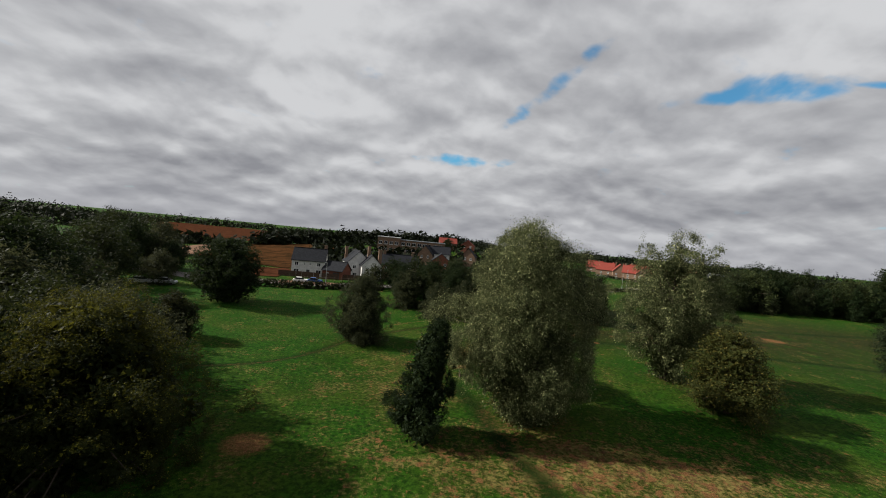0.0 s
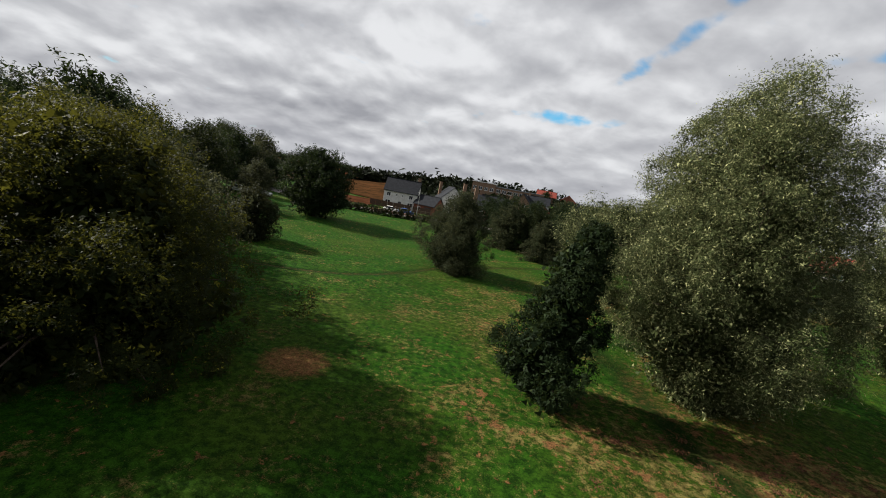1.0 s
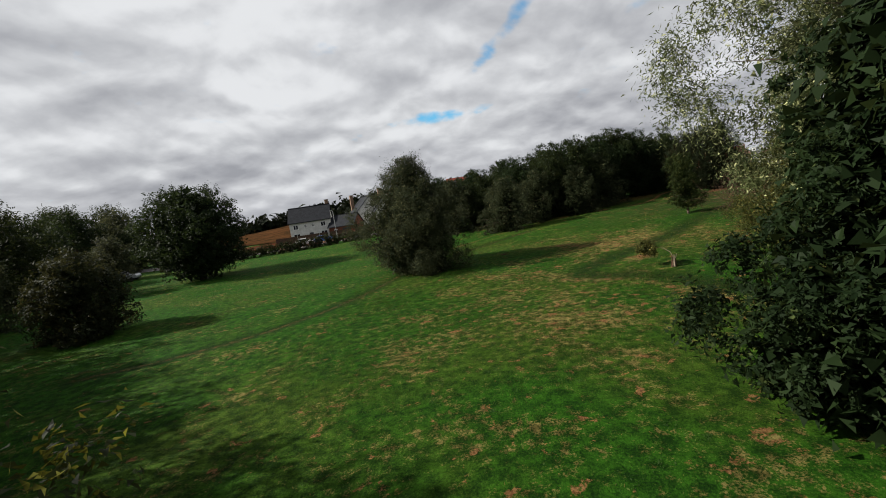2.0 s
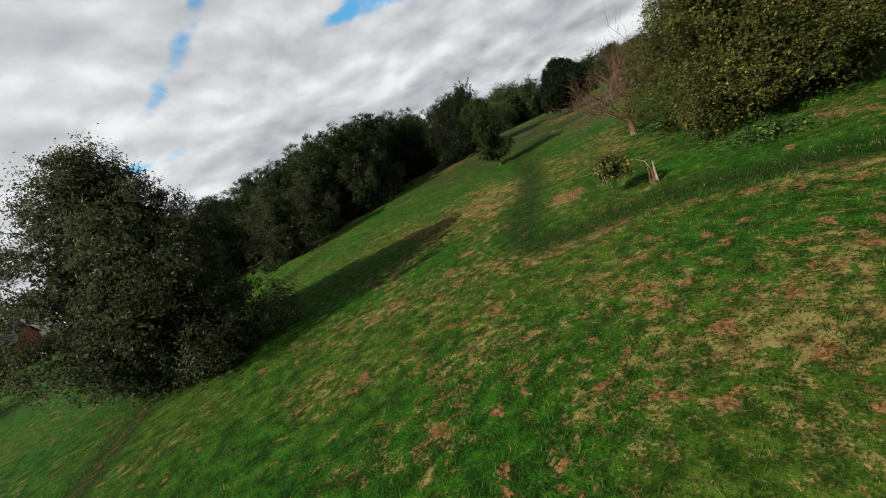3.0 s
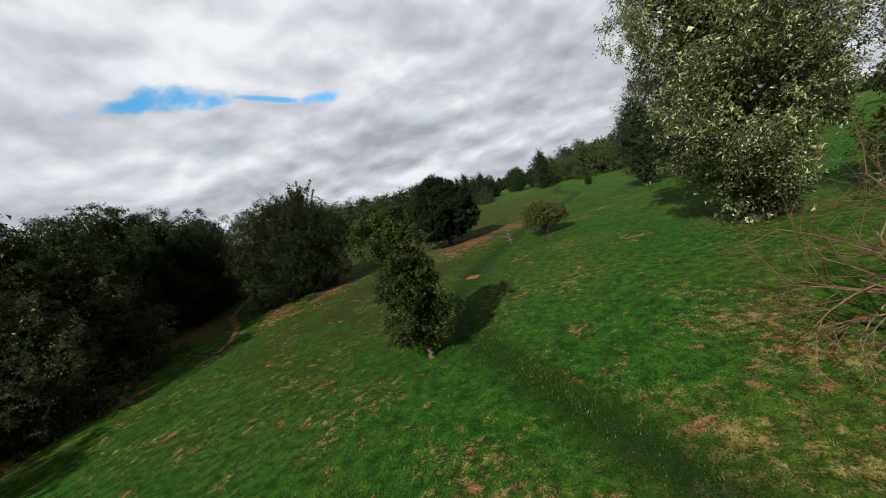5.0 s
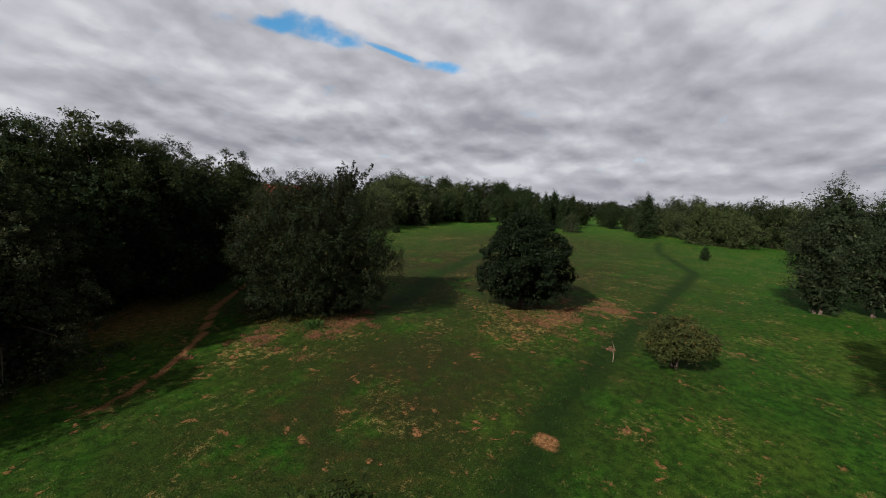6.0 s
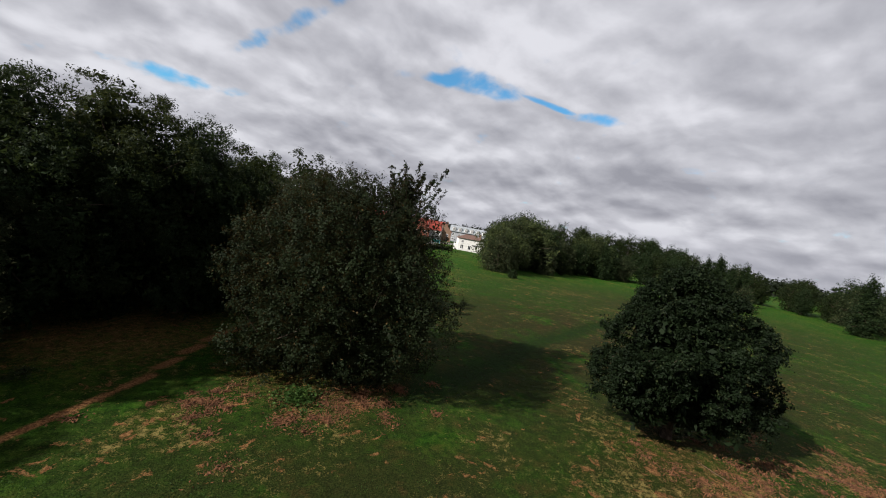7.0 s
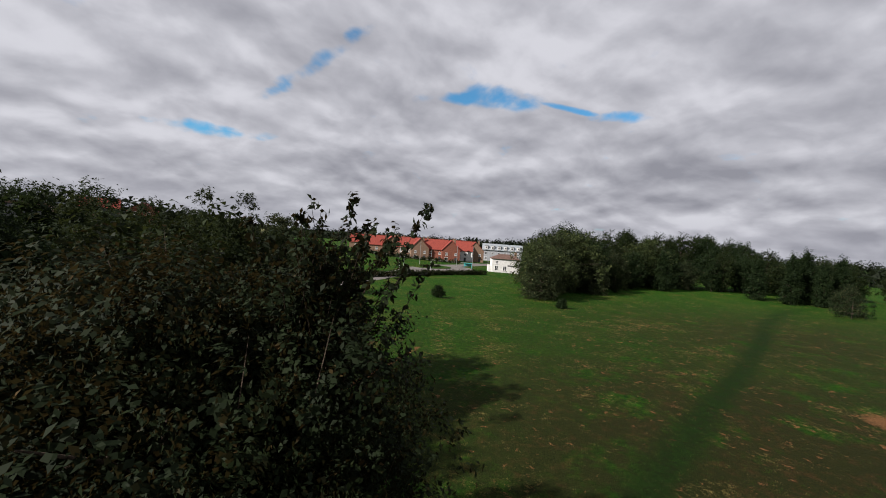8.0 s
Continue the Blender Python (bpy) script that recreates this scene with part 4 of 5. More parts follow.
house("buff_house", "buff brick house with steep gable on the rise", -8.5, 200.0, -6, 7, 9, 5.0, 9.0, M_BUFF, M_SLATE, windows=((-1.5, 3.2, 1.0, 1.2), (1.5, 3.2, 1.0, 1.2)), across=True)
house("buff_house", "buff brick house with steep gable on the rise", 13.0, 208.0, -10, 7, 9, 5.0, 8.8, M_BUFF, M_SLATE, windows=((-1.5, 3.2, 1.0, 1.2), (1.5, 3.2, 1.0, 1.2)), across=True)
for i, (x, y, turn, ln) in enumerate(((2, 272, 5, 11.5), (15.5, 270, -8, 8.5))):
    house("red_roofed_house", "brick house with bright red clay tile roof on the rise", x, y, turn, ln, 8.0, 4.4, 7.6, M_REDBRICK if i else M_BUFF, M_REDTILE, windows=((-2, 3.0, 1.1, 1.2), (2, 3.0, 1.1, 1.2)), across=i == 1, group="red-roofed houses on the rise")


def school():
    e = thing("school_building", -19.0, 229.0, gz(-19, 229) - 0.3, "long flat-roofed brick school building on the rise", "school", turn=4)
    box_part("wall", e, M_BUFF, -18, -6, -6, 6, -1, 8.6)
    box_part("wall", e, M_BUFF, -5.99, 19, -4, 6, -1, 7.6)
    box_part("roof_edge", e, M_FRAME, -18.3, -5.7, -6.3, 6.3, 8.603, 8.95)
    box_part("roof_edge", e, M_GREYCLAD, -5.69, 19.3, -4.3, 6.3, 7.603, 7.95)
    for z in (1.2, 4.8):
        for k in range(4):
            window(e, -16.4 + k * 2.9, z, 1.9, 1.7, -6)
        for k in range(8):
            window(e, -4.2 + k * 3.0, z, 2.2, 1.7, -4)


school()

# ---- the street with red roofs beyond the roundabout ----
def by_bearing(az, d):
    """A place seen from the end of the flight, by compass bearing and distance."""
    return 31.6 + d * math.sin(radians(az)), 79.6 + d * math.cos(radians(az))


ROW = [(21.8, 215, False, M_BUFF), (24.2, 209, True, M_BUFF), (26.4, 205, False, M_BUFF), (28.2, 199, True, M_BUFF), (30.6, 201, False, M_REDBRICK), (32.6, 197, True, M_REDBRICK), (34.2, 207, False, M_RENDER), (36.0, 209, True, M_BUFF),
       (20.0, 249, False, M_BUFF), (23.0, 246, True, M_REDBRICK), (27.0, 244, False, M_BUFF), (31.0, 248, True, M_BUFF), (34.0, 250, False, M_REDBRICK)]
for az, d, across, wall in ROW:
    x, y = by_bearing(az, d)
    house("red_roofed_house", "brick house with bright red clay tile roof in a street row", x, y, -az + (6 if across else -5), 8.5 if across else 11.5, 8.8, 5.6, 10.1, wall, M_REDTILE, chimneys=((2.0, 0.5, 0.8, 10.8),) if across else ((-4.5, 0.0, 0.8, 11.0),),
          windows=((-2.2, 3.1, 1.1, 1.2), (2.2, 3.1, 1.1, 1.2), (-2.2, 0.8, 1.4, 1.3)), doors=((2.2, 1.0),), across=across, group="red-roofed street row", base=0.2)



def apartments():
    x, y = by_bearing(39.8, 238)
    e = thing("apartment_building", x, y, 0.2, "grey-roofed apartment building with pale grey walls and dormers", "apartments", turn=-38)
    box_part("wall", e, M_GREYWALL, -11, 11, -6, 6, -0.5, 6.2)
    bm = bmesh.new()
    prism(bm, [(-6.6, 6.203), (6.6, 6.203), (4.4, 9.8), (-4.4, 9.8)], -11.4, 11.4)
    bmesh.ops.rotate(bm, verts=bm.verts, matrix=Matrix.Rotation(radians(90), 3, "Z"))
    bmesh.ops.recalc_face_normals(bm, faces=bm.faces)
    part("roof", bm, M_GREYCLAD, e)
    for k in range(6):
        u = -9 + k * 3.6
        d = box_part("dormer", e, M_RENDER, u - 0.8, u + 0.8, -6.6, -4.6, 6.6, 8.6)
        box_part("dormer_roof", d, M_GREYCLAD, u - 0.95, u + 0.95, -6.8, -4.4, 8.603, 8.8)
        window(e, u, 6.9, 1.1, 1.3, -6.6)
        window(e, u, 3.6, 1.2, 1.5, -6)
        window(e, u, 0.8, 1.2, 1.5, -6)


apartments()


def pub():
    x, y = by_bearing(40.3, 152)
    e = thing("white_house", x, y, 0.0, "white two-storey house with hipped roof and dark sign lettering", "house", turn=-33)
    box_part("wall", e, M_RENDER, -5, 5, -4, 4, -0.6, 5.2)
    bm = bmesh.new()
    lo = [bm.verts.new(p) for p in ((-5.4, -4.4, 5.203), (5.4, -4.4, 5.203), (5.4, 4.4, 5.203), (-5.4, 4.4, 5.203))]
    hi = [bm.verts.new(p) for p in ((-2, 0, 6.9), (2, 0, 6.9))]
    for f in ((lo[0], lo[1], hi[1], hi[0]), (lo[1], lo[2], hi[1]), (lo[2], lo[3], hi[0], hi[1]), (lo[3], lo[0], hi[0]), (lo[3], lo[2], lo[1], lo[0])):
        bm.faces.new(f)
    part("roof", bm, plain("brown_tiles", (0.06, 0.035, 0.028), (0.12, 0.07, 0.055), 2.0, 0.85), e)
    for u in (-3.4, -0.4):
        window(e, u, 1.0, 1.2, 1.7, -4)
    for u in (-3.4, 3.6):
        window(e, u, 3.4, 0.9, 1.1, -4)
    box_part("sign_bar", e, M_DOOR, 0.6, 4.2, -4.06, -4.003, 2.7, 3.1, label="dark bar of unreadable sign lettering")
    box_part("annexe", e, M_RENDER, -6.2, -5.003, -3.4, 1.5, -0.6, 2.6)
    box_part("chimney", e, M_BUFF, 3.4, 4.2, -0.4, 0.4, 5.4, 7.8)


pub()


# ---- roads, roundabout, hedges ----
def sheet(name, label, category, pts, mat, lift=0.05, cells=24, kind="structure"):
    """A patch that follows the land: a four-cornered area with ragged rims."""
    (ax, ay), (bx, by), (cx, cy), (dx, dy) = pts
    rng = random.Random(len(name) + int(ax))
    verts, faces = [], []
    for j in range(cells + 1):
        for i in range(cells + 1):
            u, v = i / cells, j / cells
            x = (1 - v) * ((1 - u) * ax + u * bx) + v * ((1 - u) * dx + u * cx)
            y = (1 - v) * ((1 - u) * ay + u * by) + v * ((1 - u) * dy + u * cy)
            if i in (0, cells) or j in (0, cells):
                s = math.hypot(cx - ax, cy - ay) * 0.008
                x, y = x + rng.uniform(-s, s), y + rng.uniform(-s, s)
            verts.append((x, y, gz(x, y) + lift))
    for j in range(cells):
        for i in range(cells):
            a = j * (cells + 1) + i
            faces.append((a, a + 1, a + cells + 2, a + cells + 1))
    return tagged(mesh_object(name, verts, faces, mat, True), label, category, kind=kind)


def strip(name, label, category, line, width, mat, lift, kind="structure", step=3.0):
    """A ribbon along a line on the land."""
    pts = []
    for (x0, y0), (x1, y1) in zip(line[:-1], line[1:]):
        n = max(1, int(math.hypot(x1 - x0, y1 - y0) / step))
        pts += [(x0 + (x1 - x0) * i / n, y0 + (y1 - y0) * i / n) for i in range(n)]
    pts.append(line[-1])
    verts, faces = [], []
    for i, (x, y) in enumerate(pts):
        a, b = pts[max(0, i - 1)], pts[min(len(pts) - 1, i + 1)]
        d = math.hypot(b[0] - a[0], b[1] - a[1]) or 1
        nx, ny = -(b[1] - a[1]) / d * width / 2, (b[0] - a[0]) / d * width / 2
        for s in (-1, 1):
            verts.append((x + s * nx, y + s * ny, gz(x + s * nx, y + s * ny) + lift))
        if i:
            k = 2 * i
            faces.append((k - 2, k - 1, k + 1, k))
    return tagged(mesh_object(name, verts, faces, mat), label, category, kind=kind)


def disc(name, label, category, x, y, r, mat, lift, kerb=0.0):
    verts, faces = [(x, y, gz(x, y) + lift + kerb)], []
    n = 48
    for k in range(n):
        a = 2 * math.pi * k / n
        verts.append((x + r * math.cos(a), y + r * math.sin(a), gz(x, y) + lift + kerb))
    for k in range(n):
        verts.append((x + r * math.cos(2 * math.pi * k / n), y + r * math.sin(2 * math.pi * k / n), gz(x, y) - 0.2))
        faces += [(0, 1 + k, 1 + (k + 1) % n), (1 + k, 1 + n + k, 1 + n + (k + 1) % n, 1 + (k + 1) % n)]
    return tagged(mesh_object(name, verts, faces, mat), label, category, kind="structure")


RX, RY = by_bearing(29.6, 143)
strip("road_1", "grey asphalt road along the meadow's northern hedge", "road", [(-150, 128), (-95, 116), (-62, 106), (-36, 113), (-10, 124), (25, 140), (60, 165), (85, 186), (RX, RY), (150, 230), (220, 262)], 7.0, M_ASPHALT, 0.06)
strip("road_2", "grey asphalt street in front of the red-roofed houses", "road", [by_bearing(20, 192), by_bearing(27, 186), by_bearing(33, 184), by_bearing(38, 188), by_bearing(46, 200)], 7.0, M_ASPHALT, 0.075)
disc("road_3", "round asphalt carriageway of the roundabout", "roundabout", RX, RY, 16, M_ASPHALT, 0.10)
disc("roundabout_island", "grassy roundabout island with kerb", "roundabout", RX, RY, 8.2, M_GRASS, 0.115, 0.12)
sheet("tilled_field", "bare red-brown tilled field on the far slope", "field", [(-190, 270), (-120, 300), (-262, 820), (-540, 760)], M_SOIL, 0.25)
sheet("stubble_field", "orange-brown rough ground beyond the houses", "field", [(-128, 172), (-56, 146), (-64, 255), (-125, 262)], M_STUBBLE, 0.25)
sheet("spoil_ground", "pale churned earth of a building site", "earth", [(-118, 152), (-96, 140), (-112, 210), (-128, 214)], M_SPOIL, 0.3, 14)
sheet("site_ground", "bare brown earth beside the white house", "earth", [(-60, 118), (-49, 121), (-52, 146), (-68, 142)], M_SOIL, 0.2, 14)
sheet("yard", "pale gravel verge by the parked vehicles", "gravel", [(-44, 109.5), (-29, 114.5), (-30, 119), (-46, 116)], M_SPOIL, 0.13, 12)


def hedge(label, line, w, h, mat, seed, dens=150):
    """A clipped hedge: woody core stems and a body of leaves along a line."""
    rng = np.random.default_rng(seed)
    c, s, verts, faces = [], [], [], []
    x0, y0 = line[0]
    e = thing("hedge", x0, y0, 0, label, "hedge")
    for (xa, ya), (xb, yb) in zip(line[:-1], line[1:]):
        n = max(2, int(math.hypot(xb - xa, yb - ya) / 0.8))
        for i in range(n):
            t = (i + rng.random()) / n
            x, y = xa + (xb - xa) * t + rng.normal() * w * 0.12, ya + (yb - ya) * t + rng.normal() * w * 0.12
            hh = h * (0.85 + 0.3 * rng.random())
            for q in (0.3, 0.7):
                c.append((x - x0, y - y0, gz(x, y) + hh * q))
                s.append((w * 0.55, w * 0.55, hh * 0.36))
            tube(verts, faces, (x - x0, y - y0, gz(x, y) - 0.1), (x - x0 + rng.normal() * 0.1, y - y0 + rng.normal() * 0.1, gz(x, y) + hh * 0.8), 0.05, 0.02, 4)
    me = bpy.data.meshes.new("stems")
    me.from_pydata(verts, [], faces)
    me.materials.append(M_BARK)
    part("stems", me, None, e)
    part("foliage", quick_mesh("foliage", leaves(rng, np.array(c), np.array(s), len(c) * dens, 0.3, 0.2), 4, mat), None, e)


hedge("dark field hedge along the northern road", [(-62, 99), (-40, 103.5), (-28, 107), (-16, 112)], 1.7, 1.9, M_HEDGE, 1)
hedge("dark brown hedge in front of the roundabout", [by_bearing(17, 96), by_bearing(24, 104), by_bearing(30, 116), by_bearing(37.5, 133)], 1.8, 1.3, M_HEDGE, 2)
hedge("clipped green hedge before the street row", [by_bearing(22, 180), by_bearing(28, 177), by_bearing(34, 176)], 1.4, 1.6, M_HEDGE, 3, 90)
hedge("low planting on the roundabout island", [(RX - 4, RY - 2), (RX + 1, RY - 3), (RX + 4.5, RY)], 1.5, 0.9, M_HEDGE, 4, 90)


def street_lamp(x, y, h, turn=0.0):
    e = thing("street_lamp", x, y, gz(x, y), "tall grey steel street lamp", "street lamp", "street lamps", turn=turn)
    v, f = [], []
    tube(v, f, (0, 0, -0.2), (0, 0, 1.2), 0.11, 0.10, 8)
    tube(v, f, (0, 0, 1.2), (0, 0, h), 0.075, 0.05, 8)
    me = bpy.data.meshes.new("pole")
    me.from_pydata(v, [], f)
    me.materials.append(M_STEEL)
    part("pole", me, None, e)
    v, f = [], []
    tube(v, f, (0, 0, h - 0.05), (0, -1.1, h + 0.15), 0.04, 0.035, 6)
    me = bpy.data.meshes.new("arm")
    me.from_pydata(v, [], f)
    me.materials.append(M_STEEL)
    part("arm", me, None, e)
    box_part("lantern", e, M_STEEL, -0.14, 0.14, -1.75, -1.05, h + 0.10, h + 0.24, bevel=0.03)


street_lamp(-31.5, 111.0, 6.5)
for az, d, h in ((25.6, 118, 7), (26.2, 138, 8), (28.4, 150, 8), (30.0, 128, 6.5), (33.6, 150, 8), (35.8, 156, 8), (38.0, 165, 8)):
    street_lamp(*by_bearing(az, d), h, -az)


def fence(label, x0, y0, x1, y1, h, n):
    e = thing("fence", x0, y0, gz(x0, y0), label, "fence")
    dx, dy = x1 - x0, y1 - y0
    ln = math.hypot(dx, dy)
    for i in range(n + 1):
        t = i / n
        z = gz(x0 + dx * t, y0 + dy * t) - gz(x0, y0)
        box_part("post", e, M_WOOD, dx * t - 0.06, dx * t + 0.06, dy * t - 0.06, dy * t + 0.06, z - 0.3, z + h)
    ux, uy = dx / ln, dy / ln
    for q in (0.35, 0.85):
        v, f = [], []
        tube(v, f, (-uy * 0.10, ux * 0.10, h * q), (dx - uy * 0.10, dy + ux * 0.10, h * q + gz(x1, y1) - gz(x0, y0)), 0.045, 0.045, 4)
        me = bpy.data.meshes.new("rail")
        me.from_pydata(v, [], f)
        me.materials.append(M_WOOD)
        part("rail", me, None, e)
    return e


fence("weathered timber post-and-rail fence by the road", -58, 104.5, -40, 109.5, 1.3, 9)
fence("timber post-and-rail fence before the low house", -40, 118.5, -22, 125, 1.4, 9)


def panel_fence(x0, y0, x1, y1, h, n):
    e = thing("panel_fence", x0, y0, gz(x0, y0), "dark brown close-boarded garden fence", "fence")
    for i in range(n):
        a, b = Vector((x0 + (x1 - x0) * i / n, y0 + (y1 - y0) * i / n, 0)), Vector((x0 + (x1 - x0) * (i + 0.96) / n, y0 + (y1 - y0) * (i + 0.96) / n, 0))
        o = Vector((x0, y0, 0))
        a, b = a - o, b - o
        nrm = Vector((-(b - a).y, (b - a).x, 0)).normalized() * 0.05
        bm = bmesh.new()
        vs = [bm.verts.new(p) for p in (a - nrm, b - nrm, b + nrm, a + nrm)]
        top = [bm.verts.new(p.co + Vector((0, 0, h))) for p in vs]
        for p in vs:
            p.co.z -= 0.3
        bm.faces.new(top)
        for k in range(4):
            bm.faces.new((vs[k], vs[(k + 1) % 4], top[(k + 1) % 4], top[k]))
        part("panel", bm, M_FENCE, e)
    return e


M_FENCE = plain("stained_boards", (0.045, 0.026, 0.018), (0.085, 0.05, 0.034), 3.0, 0.9)
panel_fence(-50.5, 125.5, -38, 126.5, 1.8, 7)
panel_fence(-37.4, 126.6, -22, 131, 1.8, 8)


def car(x, y, turn, paint, label):
    e = thing("car", x, y, gz(x, y) + 0.14, label, "car", "parked cars", turn=turn)
    bm = bmesh.new()
    prism(bm, [(-2.1, 0.28), (2.1, 0.28), (2.15, 0.62), (1.95, 0.86), (0.95, 0.95), (-1.95, 0.98), (-2.15, 0.7)], -0.86, 0.86)
    bmesh.ops.bevel(bm, geom=list(bm.edges), offset=0.06, segments=1, affect="EDGES")
    part("body", bm, paint, e)
    bm = bmesh.new()
    prism(bm, [(-1.75, 0.97), (0.95, 0.95), (0.25, 1.42), (-1.25, 1.44)], -0.72, 0.72)
    bmesh.ops.bevel(bm, geom=list(bm.edges), offset=0.05, segments=1, affect="EDGES")
    part("glasshouse", bm, M_GLASS, e)
    box_part("roof", e, paint, -1.2, 0.2, -0.66, 0.66, 1.442, 1.48, bevel=0.015)
    for wx in (-1.3, 1.3):
        for wy in (-0.80, 0.80):
            v, f = [], []
            tube(v, f, (wx, wy - 0.11, 0.18), (wx, wy + 0.11, 0.18), 0.32, 0.32, 14)
            f.append(tuple(range(13, -1, -1)))
            me = bpy.data.meshes.new("wheel")
            me.from_pydata(v, [], f)
            me.materials.append(M_RUBBER)
            part("wheel", me, None, e)


car(-66.2, 89.5, 12, M_SILVER, "silver car parked under the trees")
car(-61.8, 91.2, 14, M_SILVER, "silver estate car parked under the trees")
car(-39.2, 113.5, 20, M_FRAME, "white car parked before the white house")
car(-35.6, 114.8, 20, M_BLUE, "dark blue car parked before the white house")


def container():
    e = thing("site_container", -92, 124, gz(-92, 124), "blue steel site container by the building site", "container", turn=30)
    box_part("body", e, M_BLUE, -3, 3, -1.2, 1.2, 0.05, 2.5, bevel=0.04)
    for k in range(14):
        box_part("rib", e, M_BLUE, -2.8 + k * 0.42, -2.62 + k * 0.42, -1.26, -1.203, 0.2, 2.35)


container()


def shelter():
    x, y = by_bearing(35.2, 152)
    e = thing("bus_shelter", x, y, gz(x, y), "small teal street shelter by the road", "shelter", turn=-35)
    for u in (-1.4, 1.4):
        box_part("post", e, M_TEAL, u - 0.08, u + 0.08, -0.7, -0.54, -0.1, 1.95)
    box_part("back_panel", e, M_TEAL, -1.4, 1.4, 0.55, 0.62, 0.9, 1.9)
    box_part("roof", e, M_TEAL, -1.6, 1.6, -0.95, 0.85, 1.953, 2.06)


shelter()


# ---- bare tree, broken sapling, twigs ----
def branch(rng, verts, faces, p, d, r, ln, depth, lift):
    """A limb in three bends that forks again and again."""
    pts = [p]
    for k in range(3):
        d = (d + Vector(rng.normal(size=3)) * 0.16 + Vector((0, 0, lift))).normalized()
        pts.append(pts[-1] + d * ln / 3)
    for k in range(3):
        tube(verts, faces, pts[k], pts[k + 1], r * (1 - k * 0.22), r * (1 - (k + 1) * 0.22), 5 if r > 0.02 else 3)
    if depth == 0:
        return
    n = 4 if depth > 1 else 5
    for k in range(n):
        t = 0.35 + 0.65 * (k + rng.random()) / n
        i = min(2, int(t * 3))
        q = pts[i].lerp(pts[i + 1], t * 3 - i)
        side = Vector(rng.normal(size=3))
        side = (side - d * side.dot(d)).normalized()
        branch(rng, verts, faces, q, (d * 0.75 + side * 0.75).normalized(), r * 0.5, ln * (0.55 + 0.25 * rng.random()), depth - 1, lift)


def bare_tree():
    rng = np.random.default_rng(41)
    x, y = 13.2, 52.7
    e = thing("bare_tree", x, y, gz(x, y), "small leafless reddish tree with a fan of fine twigs", "tree")
    v, f = [], []
    tube(v, f, (0, 0, -0.2), (0.02, 0, 0.35), 0.24, 0.17, 10)
    tube(v, f, (0.02, 0, 0.35), (0, 0.03, 1.0), 0.17, 0.15, 10)
    me = bpy.data.meshes.new("trunk")
    me.from_pydata(v, [], f)
    me.materials.append(M_DRYBARK)
    part("trunk", me, None, e)
    for k in range(13):
        v, f = [], []
        a = k * 2.4 + rng.random() * 0.5
        tilt = 0.25 + 0.85 * ((k * 0.618) % 1)
        d = Vector((math.cos(a) * math.sin(tilt), math.sin(a) * math.sin(tilt), math.cos(tilt)))
        branch(rng, v, f, Vector((math.cos(a) * 0.08, math.sin(a) * 0.08, 0.75 + 0.2 * rng.random())), d, 0.055, 2.1 + 0.9 * rng.random(), 3, 0.05)
        me = bpy.data.meshes.new("limb")
        me.from_pydata(v, [], f)
        me.materials.append(M_DRYBARK)
        part("limb", me, None, e)


bare_tree()


def broken_sapling():
    rng = np.random.default_rng(43)
    x, y = 3.2, 47.0
    e = thing("broken_sapling", x, y, gz(x, y), "splintered sapling stump with its leafy crown bent to the ground", "stump")
    for k in range(7):
        a = k * 0.9
        v, f = [], []
        p = Vector((math.cos(a) * 0.10, math.sin(a) * 0.10, -0.1))
        tube(v, f, p, p * 0.9 + Vector((rng.normal() * 0.05, rng.normal() * 0.05, 0.45 + 0.35 * rng.random())), 0.075, 0.012, 5)
        me = bpy.data.meshes.new("splinter")
        me.from_pydata(v, [], f)
        me.materials.append(M_DRYBARK if k % 5 else M_WOOD)
        part("splinter", me, None, e)
    v, f = [], []
    pts = [(0, 0, 0.1), (0.0, 0.02, 0.5), (-0.1, 0.08, 0.8), (-0.35, 0.28, 1.02), (-0.75, 0.6, 1.1)]
    for k in range(4):
        tube(v, f, pts[k], pts[k + 1], 0.024 - k * 0.004, 0.020 - k * 0.004, 7)
    tube(v, f, (0.05, 0, 0.2), (0.16, -0.05, 0.7), 0.02, 0.008, 5)
    me = bpy.data.meshes.new("bent_stem")
    me.from_pydata(v, [], f)
    me.materials.append(M_WOOD)
    part("bent_stem", me, None, e, "weathered barkless stem")
    # the crown hangs over, leaves on top and bare twigs beneath
    c, s = crown_clumps(rng, 1.45, 0.62, 0.75, PROFILES["dome"], 22, 0.2, 0.3)
    c[:, 0] -= 1.0
    c[:, 1] += 0.8
    part("crown", quick_mesh("crown", leaves(rng, c, s, 2000, 0.10, 0.055, 0.0, 0.4, 8, 1.3), 4, M_HORN), None, e)
    v, f = [], []
    for k in range(24):
        p = Vector(c[rng.integers(0, len(c))])
        d = Vector((rng.normal() * 0.25 - 0.05, rng.normal() * 0.25, -0.6 * rng.random() - 0.1))
        tube(v, f, p, Vector((p.x + d.x, p.y + d.y, max(0.05, p.z + d.z))), 0.005, 0.002, 3)
    me = bpy.data.meshes.new("twigs")
    me.from_pydata(v, [], f)
    me.materials.append(M_WOOD)
    tagged(part("twigs", me, None, e, "thin hanging twigs"), kind="stuff")


broken_sapling()


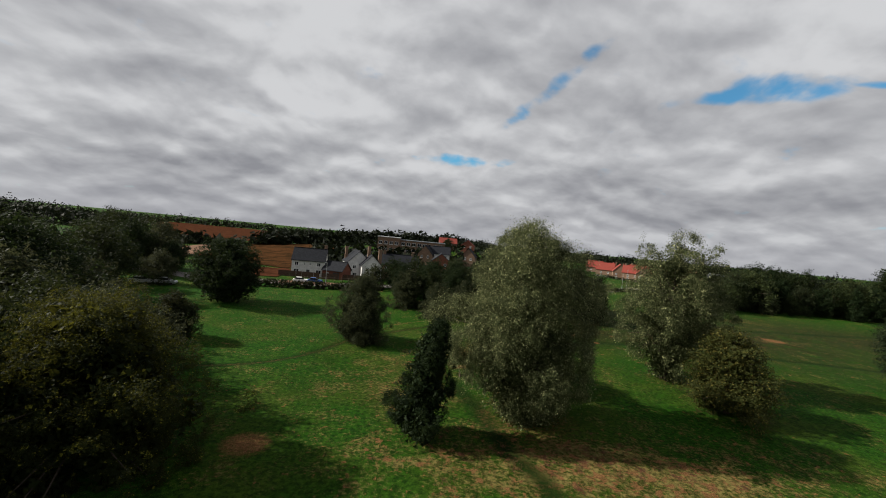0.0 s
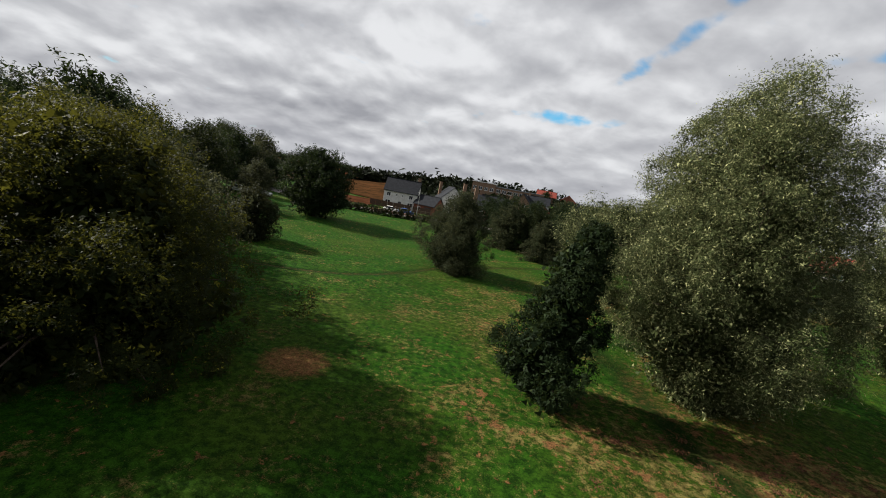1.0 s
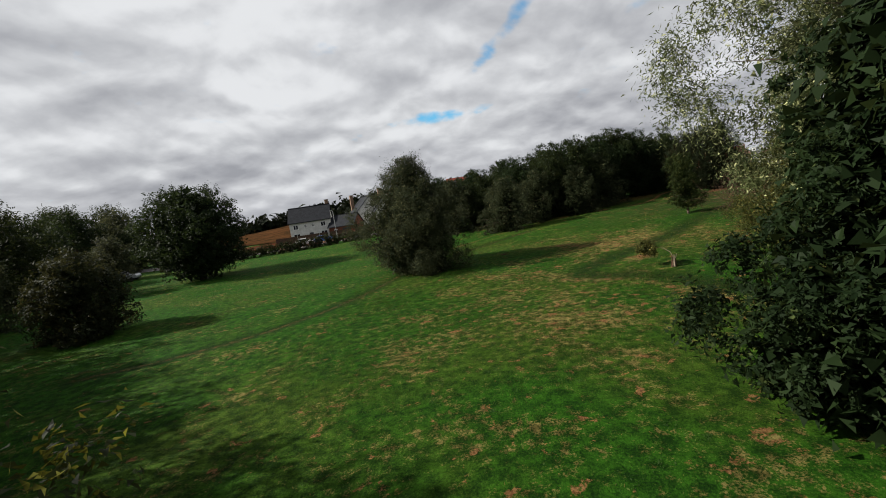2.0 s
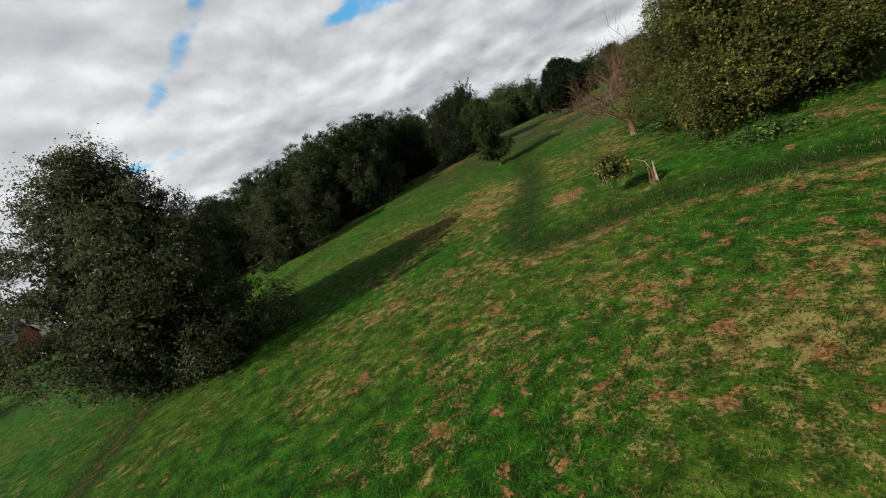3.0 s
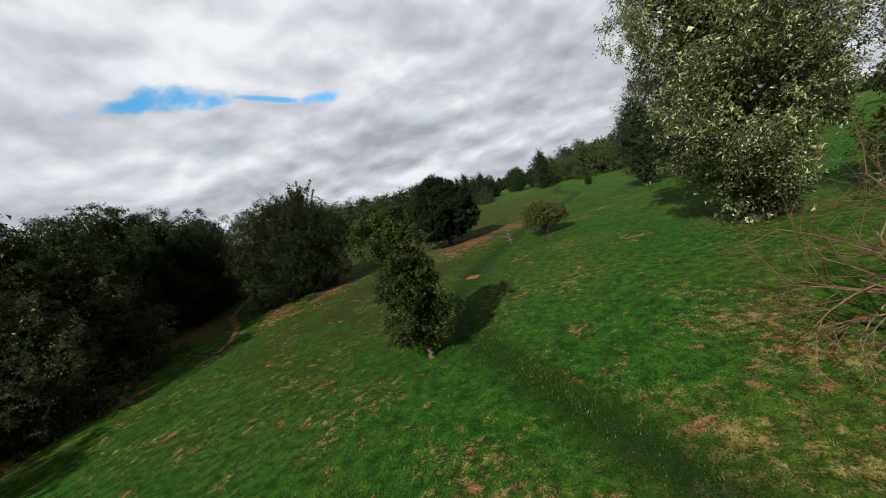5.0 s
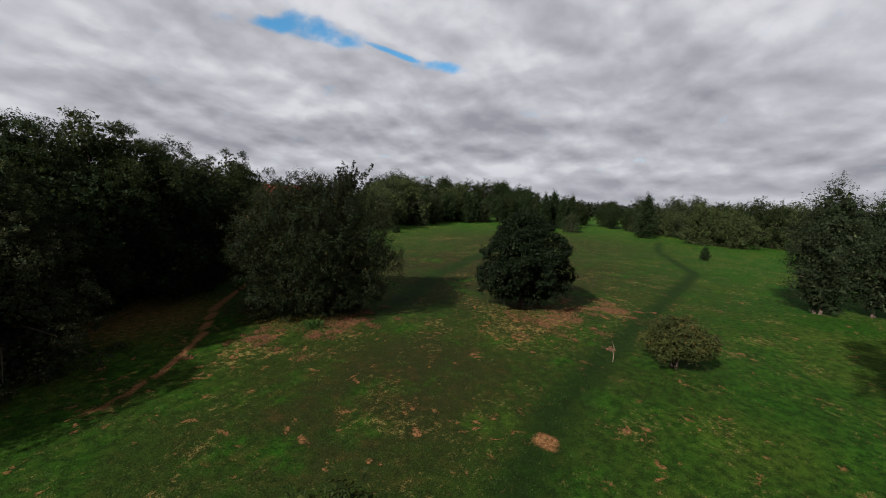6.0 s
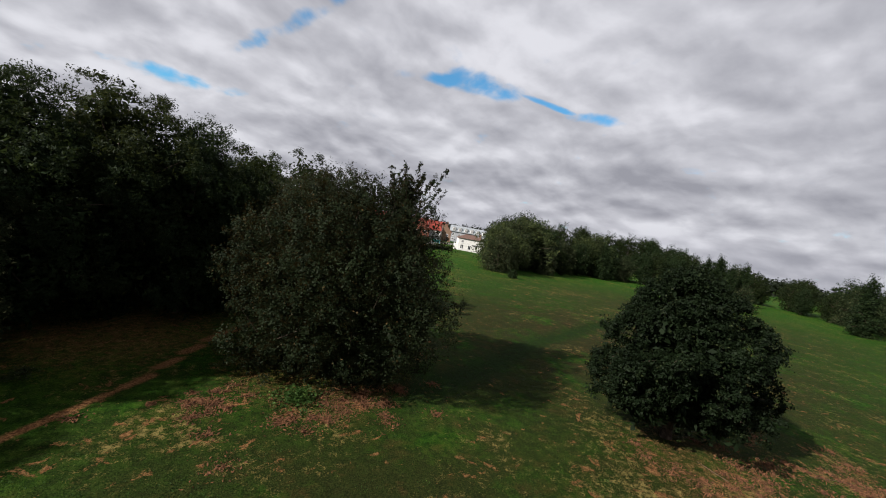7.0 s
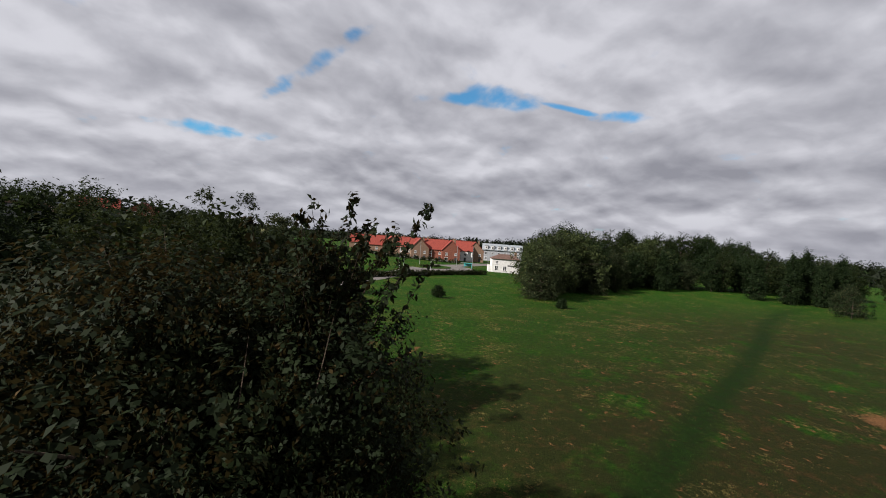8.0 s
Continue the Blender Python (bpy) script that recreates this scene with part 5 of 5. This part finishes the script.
def dead_twig(x, y, h):
    rng = np.random.default_rng(int(x * 10))
    e = thing("dead_sapling", x, y, gz(x, y), "thin pale dead sapling standing in the grass", "sapling")
    v, f = [], []
    tube(v, f, (0, 0, -0.1), (0.05, 0, h * 0.5), 0.016, 0.012, 6)
    tube(v, f, (0.05, 0, h * 0.5), (-0.05, 0.05, h), 0.012, 0.004, 6)
    for k in range(4):
        z = h * (0.4 + 0.13 * k)
        tube(v, f, (0.03, 0, z), (rng.normal() * 0.3, rng.normal() * 0.3, z + 0.35), 0.007, 0.003, 4)
    me = bpy.data.meshes.new("stem")
    me.from_pydata(v, [], f)
    me.materials.append(M_WOOD)
    part("stem", me, None, e)


dead_twig(37.0, 68.5, 1.0)


def log(x, y, turn, ln, r):
    e = thing("fallen_branch", x, y, gz(x, y) + r * 0.8, "short weathered fallen branch lying in the grass", "branch", turn=turn)
    v, f = [], []
    tube(v, f, (-ln / 2, 0, 0), (0, 0.04, 0.01), r, r * 0.85, 8)
    tube(v, f, (0, 0.04, 0.01), (ln / 2, 0, 0), r * 0.85, r * 0.6, 8)
    f.append(tuple(range(7, -1, -1)))
    me = bpy.data.meshes.new("wood")
    me.from_pydata(v, [], f)
    me.materials.append(M_DRYBARK)
    part("wood", me, None, e)


log(-3.9, 61.0, -25, 0.5, 0.05)
log(42.2, 74.6, 75, 1.3, 0.018)
log(47.6, 72.0, -35, 1.8, 0.018)


# ---- low growth ----
def low_growth(name, label, category, areas, mat, seed, length, width, lift):
    """Leaves or blades close to the ground over round areas (x, y, radius, count), as one mass."""
    rng = np.random.default_rng(seed)
    allq = []
    for x, y, r, n in areas:
        a, d = rng.random(n) * 2 * math.pi, np.minimum(r * 0.45 * np.abs(rng.normal(size=n)), r * 1.6)
        px, py = x + np.cos(a) * d, y + np.sin(a) * d
        pz = ground_z(px, py) + lift * rng.random(n) * np.clip(1 - (d / r) ** 2, 0.1, 1)
        p = np.stack([px, py, pz], 1)
        nrm = rng.normal(size=(n, 3)) * 0.5 + np.array([0, 0, 1.0])
        nrm /= np.linalg.norm(nrm, axis=1)[:, None]
        ax = np.cross(nrm, rng.normal(size=(n, 3)))
        ax /= np.linalg.norm(ax, axis=1)[:, None]
        bx = np.cross(nrm, ax)
        ln, wd = (length * (0.5 + rng.random(n)))[:, None], (width * (0.5 + rng.random(n)))[:, None]
        allq.append(np.stack([p - ax * ln / 2, p + bx * wd / 2, p + ax * ln / 2, p - bx * wd / 2], 1))
    return tagged(new(name, quick_mesh(name, np.concatenate(allq), 4, mat)), label, category, kind="stuff")


def sprinkle(seed, x, y, rx, ry, n, r, count):
    """Many small patches round a place."""
    rg = random.Random(seed)
    return [(x + rg.gauss(0, rx / 2), y + rg.gauss(0, ry / 2), r * rg.uniform(0.5, 1.5), count) for k in range(n)]


low_growth("nettle_patch", "broad-leaved weeds round the bare tree", "weeds", [(15.5, 51.0, 2.6, 6000), (17.5, 49.5, 2.4, 5000), (13.2, 51.2, 1.6, 2000), (10.2, 45.8, 2.6, 4000), (6.3, 44.6, 1.6, 2500), (28.8, 84.6, 1.4, 1500)], M_WEED, 61, 0.11, 0.07, 0.4)
low_growth("clover_patch", "scattered low leafy weeds in the meadow grass", "weeds", sprinkle(1, 21, 75, 14, 9, 420, 0.9, 55) + sprinkle(2, -7, 42, 12, 12, 130, 0.45, 45) + sprinkle(3, 6, 57, 12, 9, 110, 0.4, 40) + sprinkle(4, 36, 70, 9, 6, 60, 0.5, 50), M_WEED, 63, 0.036, 0.024, 0.06)
low_growth("leaf_litter", "dry brown leaf litter and cut hay under the trees", "litter", sprinkle(5, 42, 73.8, 5, 3, 40, 0.8, 130) + sprinkle(6, 49, 71.5, 4, 2.5, 26, 0.7, 120) + sprinkle(7, 30.5, 83.8, 5, 2, 40, 0.7, 130) + sprinkle(8, 12, 30, 12, 4, 60, 0.8, 90) + sprinkle(9, 25.5, 85.5, 3, 2, 18, 0.6, 110), M_LITTER, 62, 0.14, 0.04, 0.04)


def grass(name, x0, x1, y0, y1, n, h, w, seed):
    """Grass blades, leaning every way, as one mass; fewer and shorter where lanes and paths are worn."""
    rng = np.random.default_rng(seed)
    cx, cy = x0 + (x1 - x0) * rng.random(n // 6), y0 + (y1 - y0) * rng.random(n // 6)
    pick = rng.integers(0, len(cx), n)
    px, py = cx[pick] + rng.normal(size=n) * 0.09, cy[pick] + rng.normal(size=n) * 0.09
    worn = np.zeros(n)
    for line, half in DIRT:
        worn = np.maximum(worn, near_line(px, py, line, half * 1.3))
    keep = rng.random(n) > worn
    px, py = px[keep], py[keep]
    n = len(px)
    tall = 0.7 + 0.5 * np.sin(px * 0.7 + 1.3) * np.sin(py * 0.6) + 0.25 * rng.normal(size=n)
    hh = h * np.clip(tall, 0.35, 1.6)
    z = ground_z(px, py) - 0.01
    a, lean = rng.random(n) * 2 * math.pi, 1.2 * rng.random(n)
    p = np.stack([px, py, z], 1)
    side = np.stack([np.cos(a), np.sin(a), 0 * a], 1) * (w * (0.6 + 0.8 * rng.random(n)))[:, None]
    tip = np.stack([-np.sin(a) * lean * hh, np.cos(a) * lean * hh, hh], 1)
    q = np.stack([p - side, p + side, p + tip], 1)
    return tagged(new(name, quick_mesh(name, q, 3, M_BLADE)), "short tufted meadow grass with dry blades", "grass", kind="stuff")


grass("meadow_grass", -16, 20, 36, 72, 190000, 0.085, 0.008, 71)
grass("meadow_grass", -30, 62, 22, 98, 150000, 0.07, 0.007, 72)
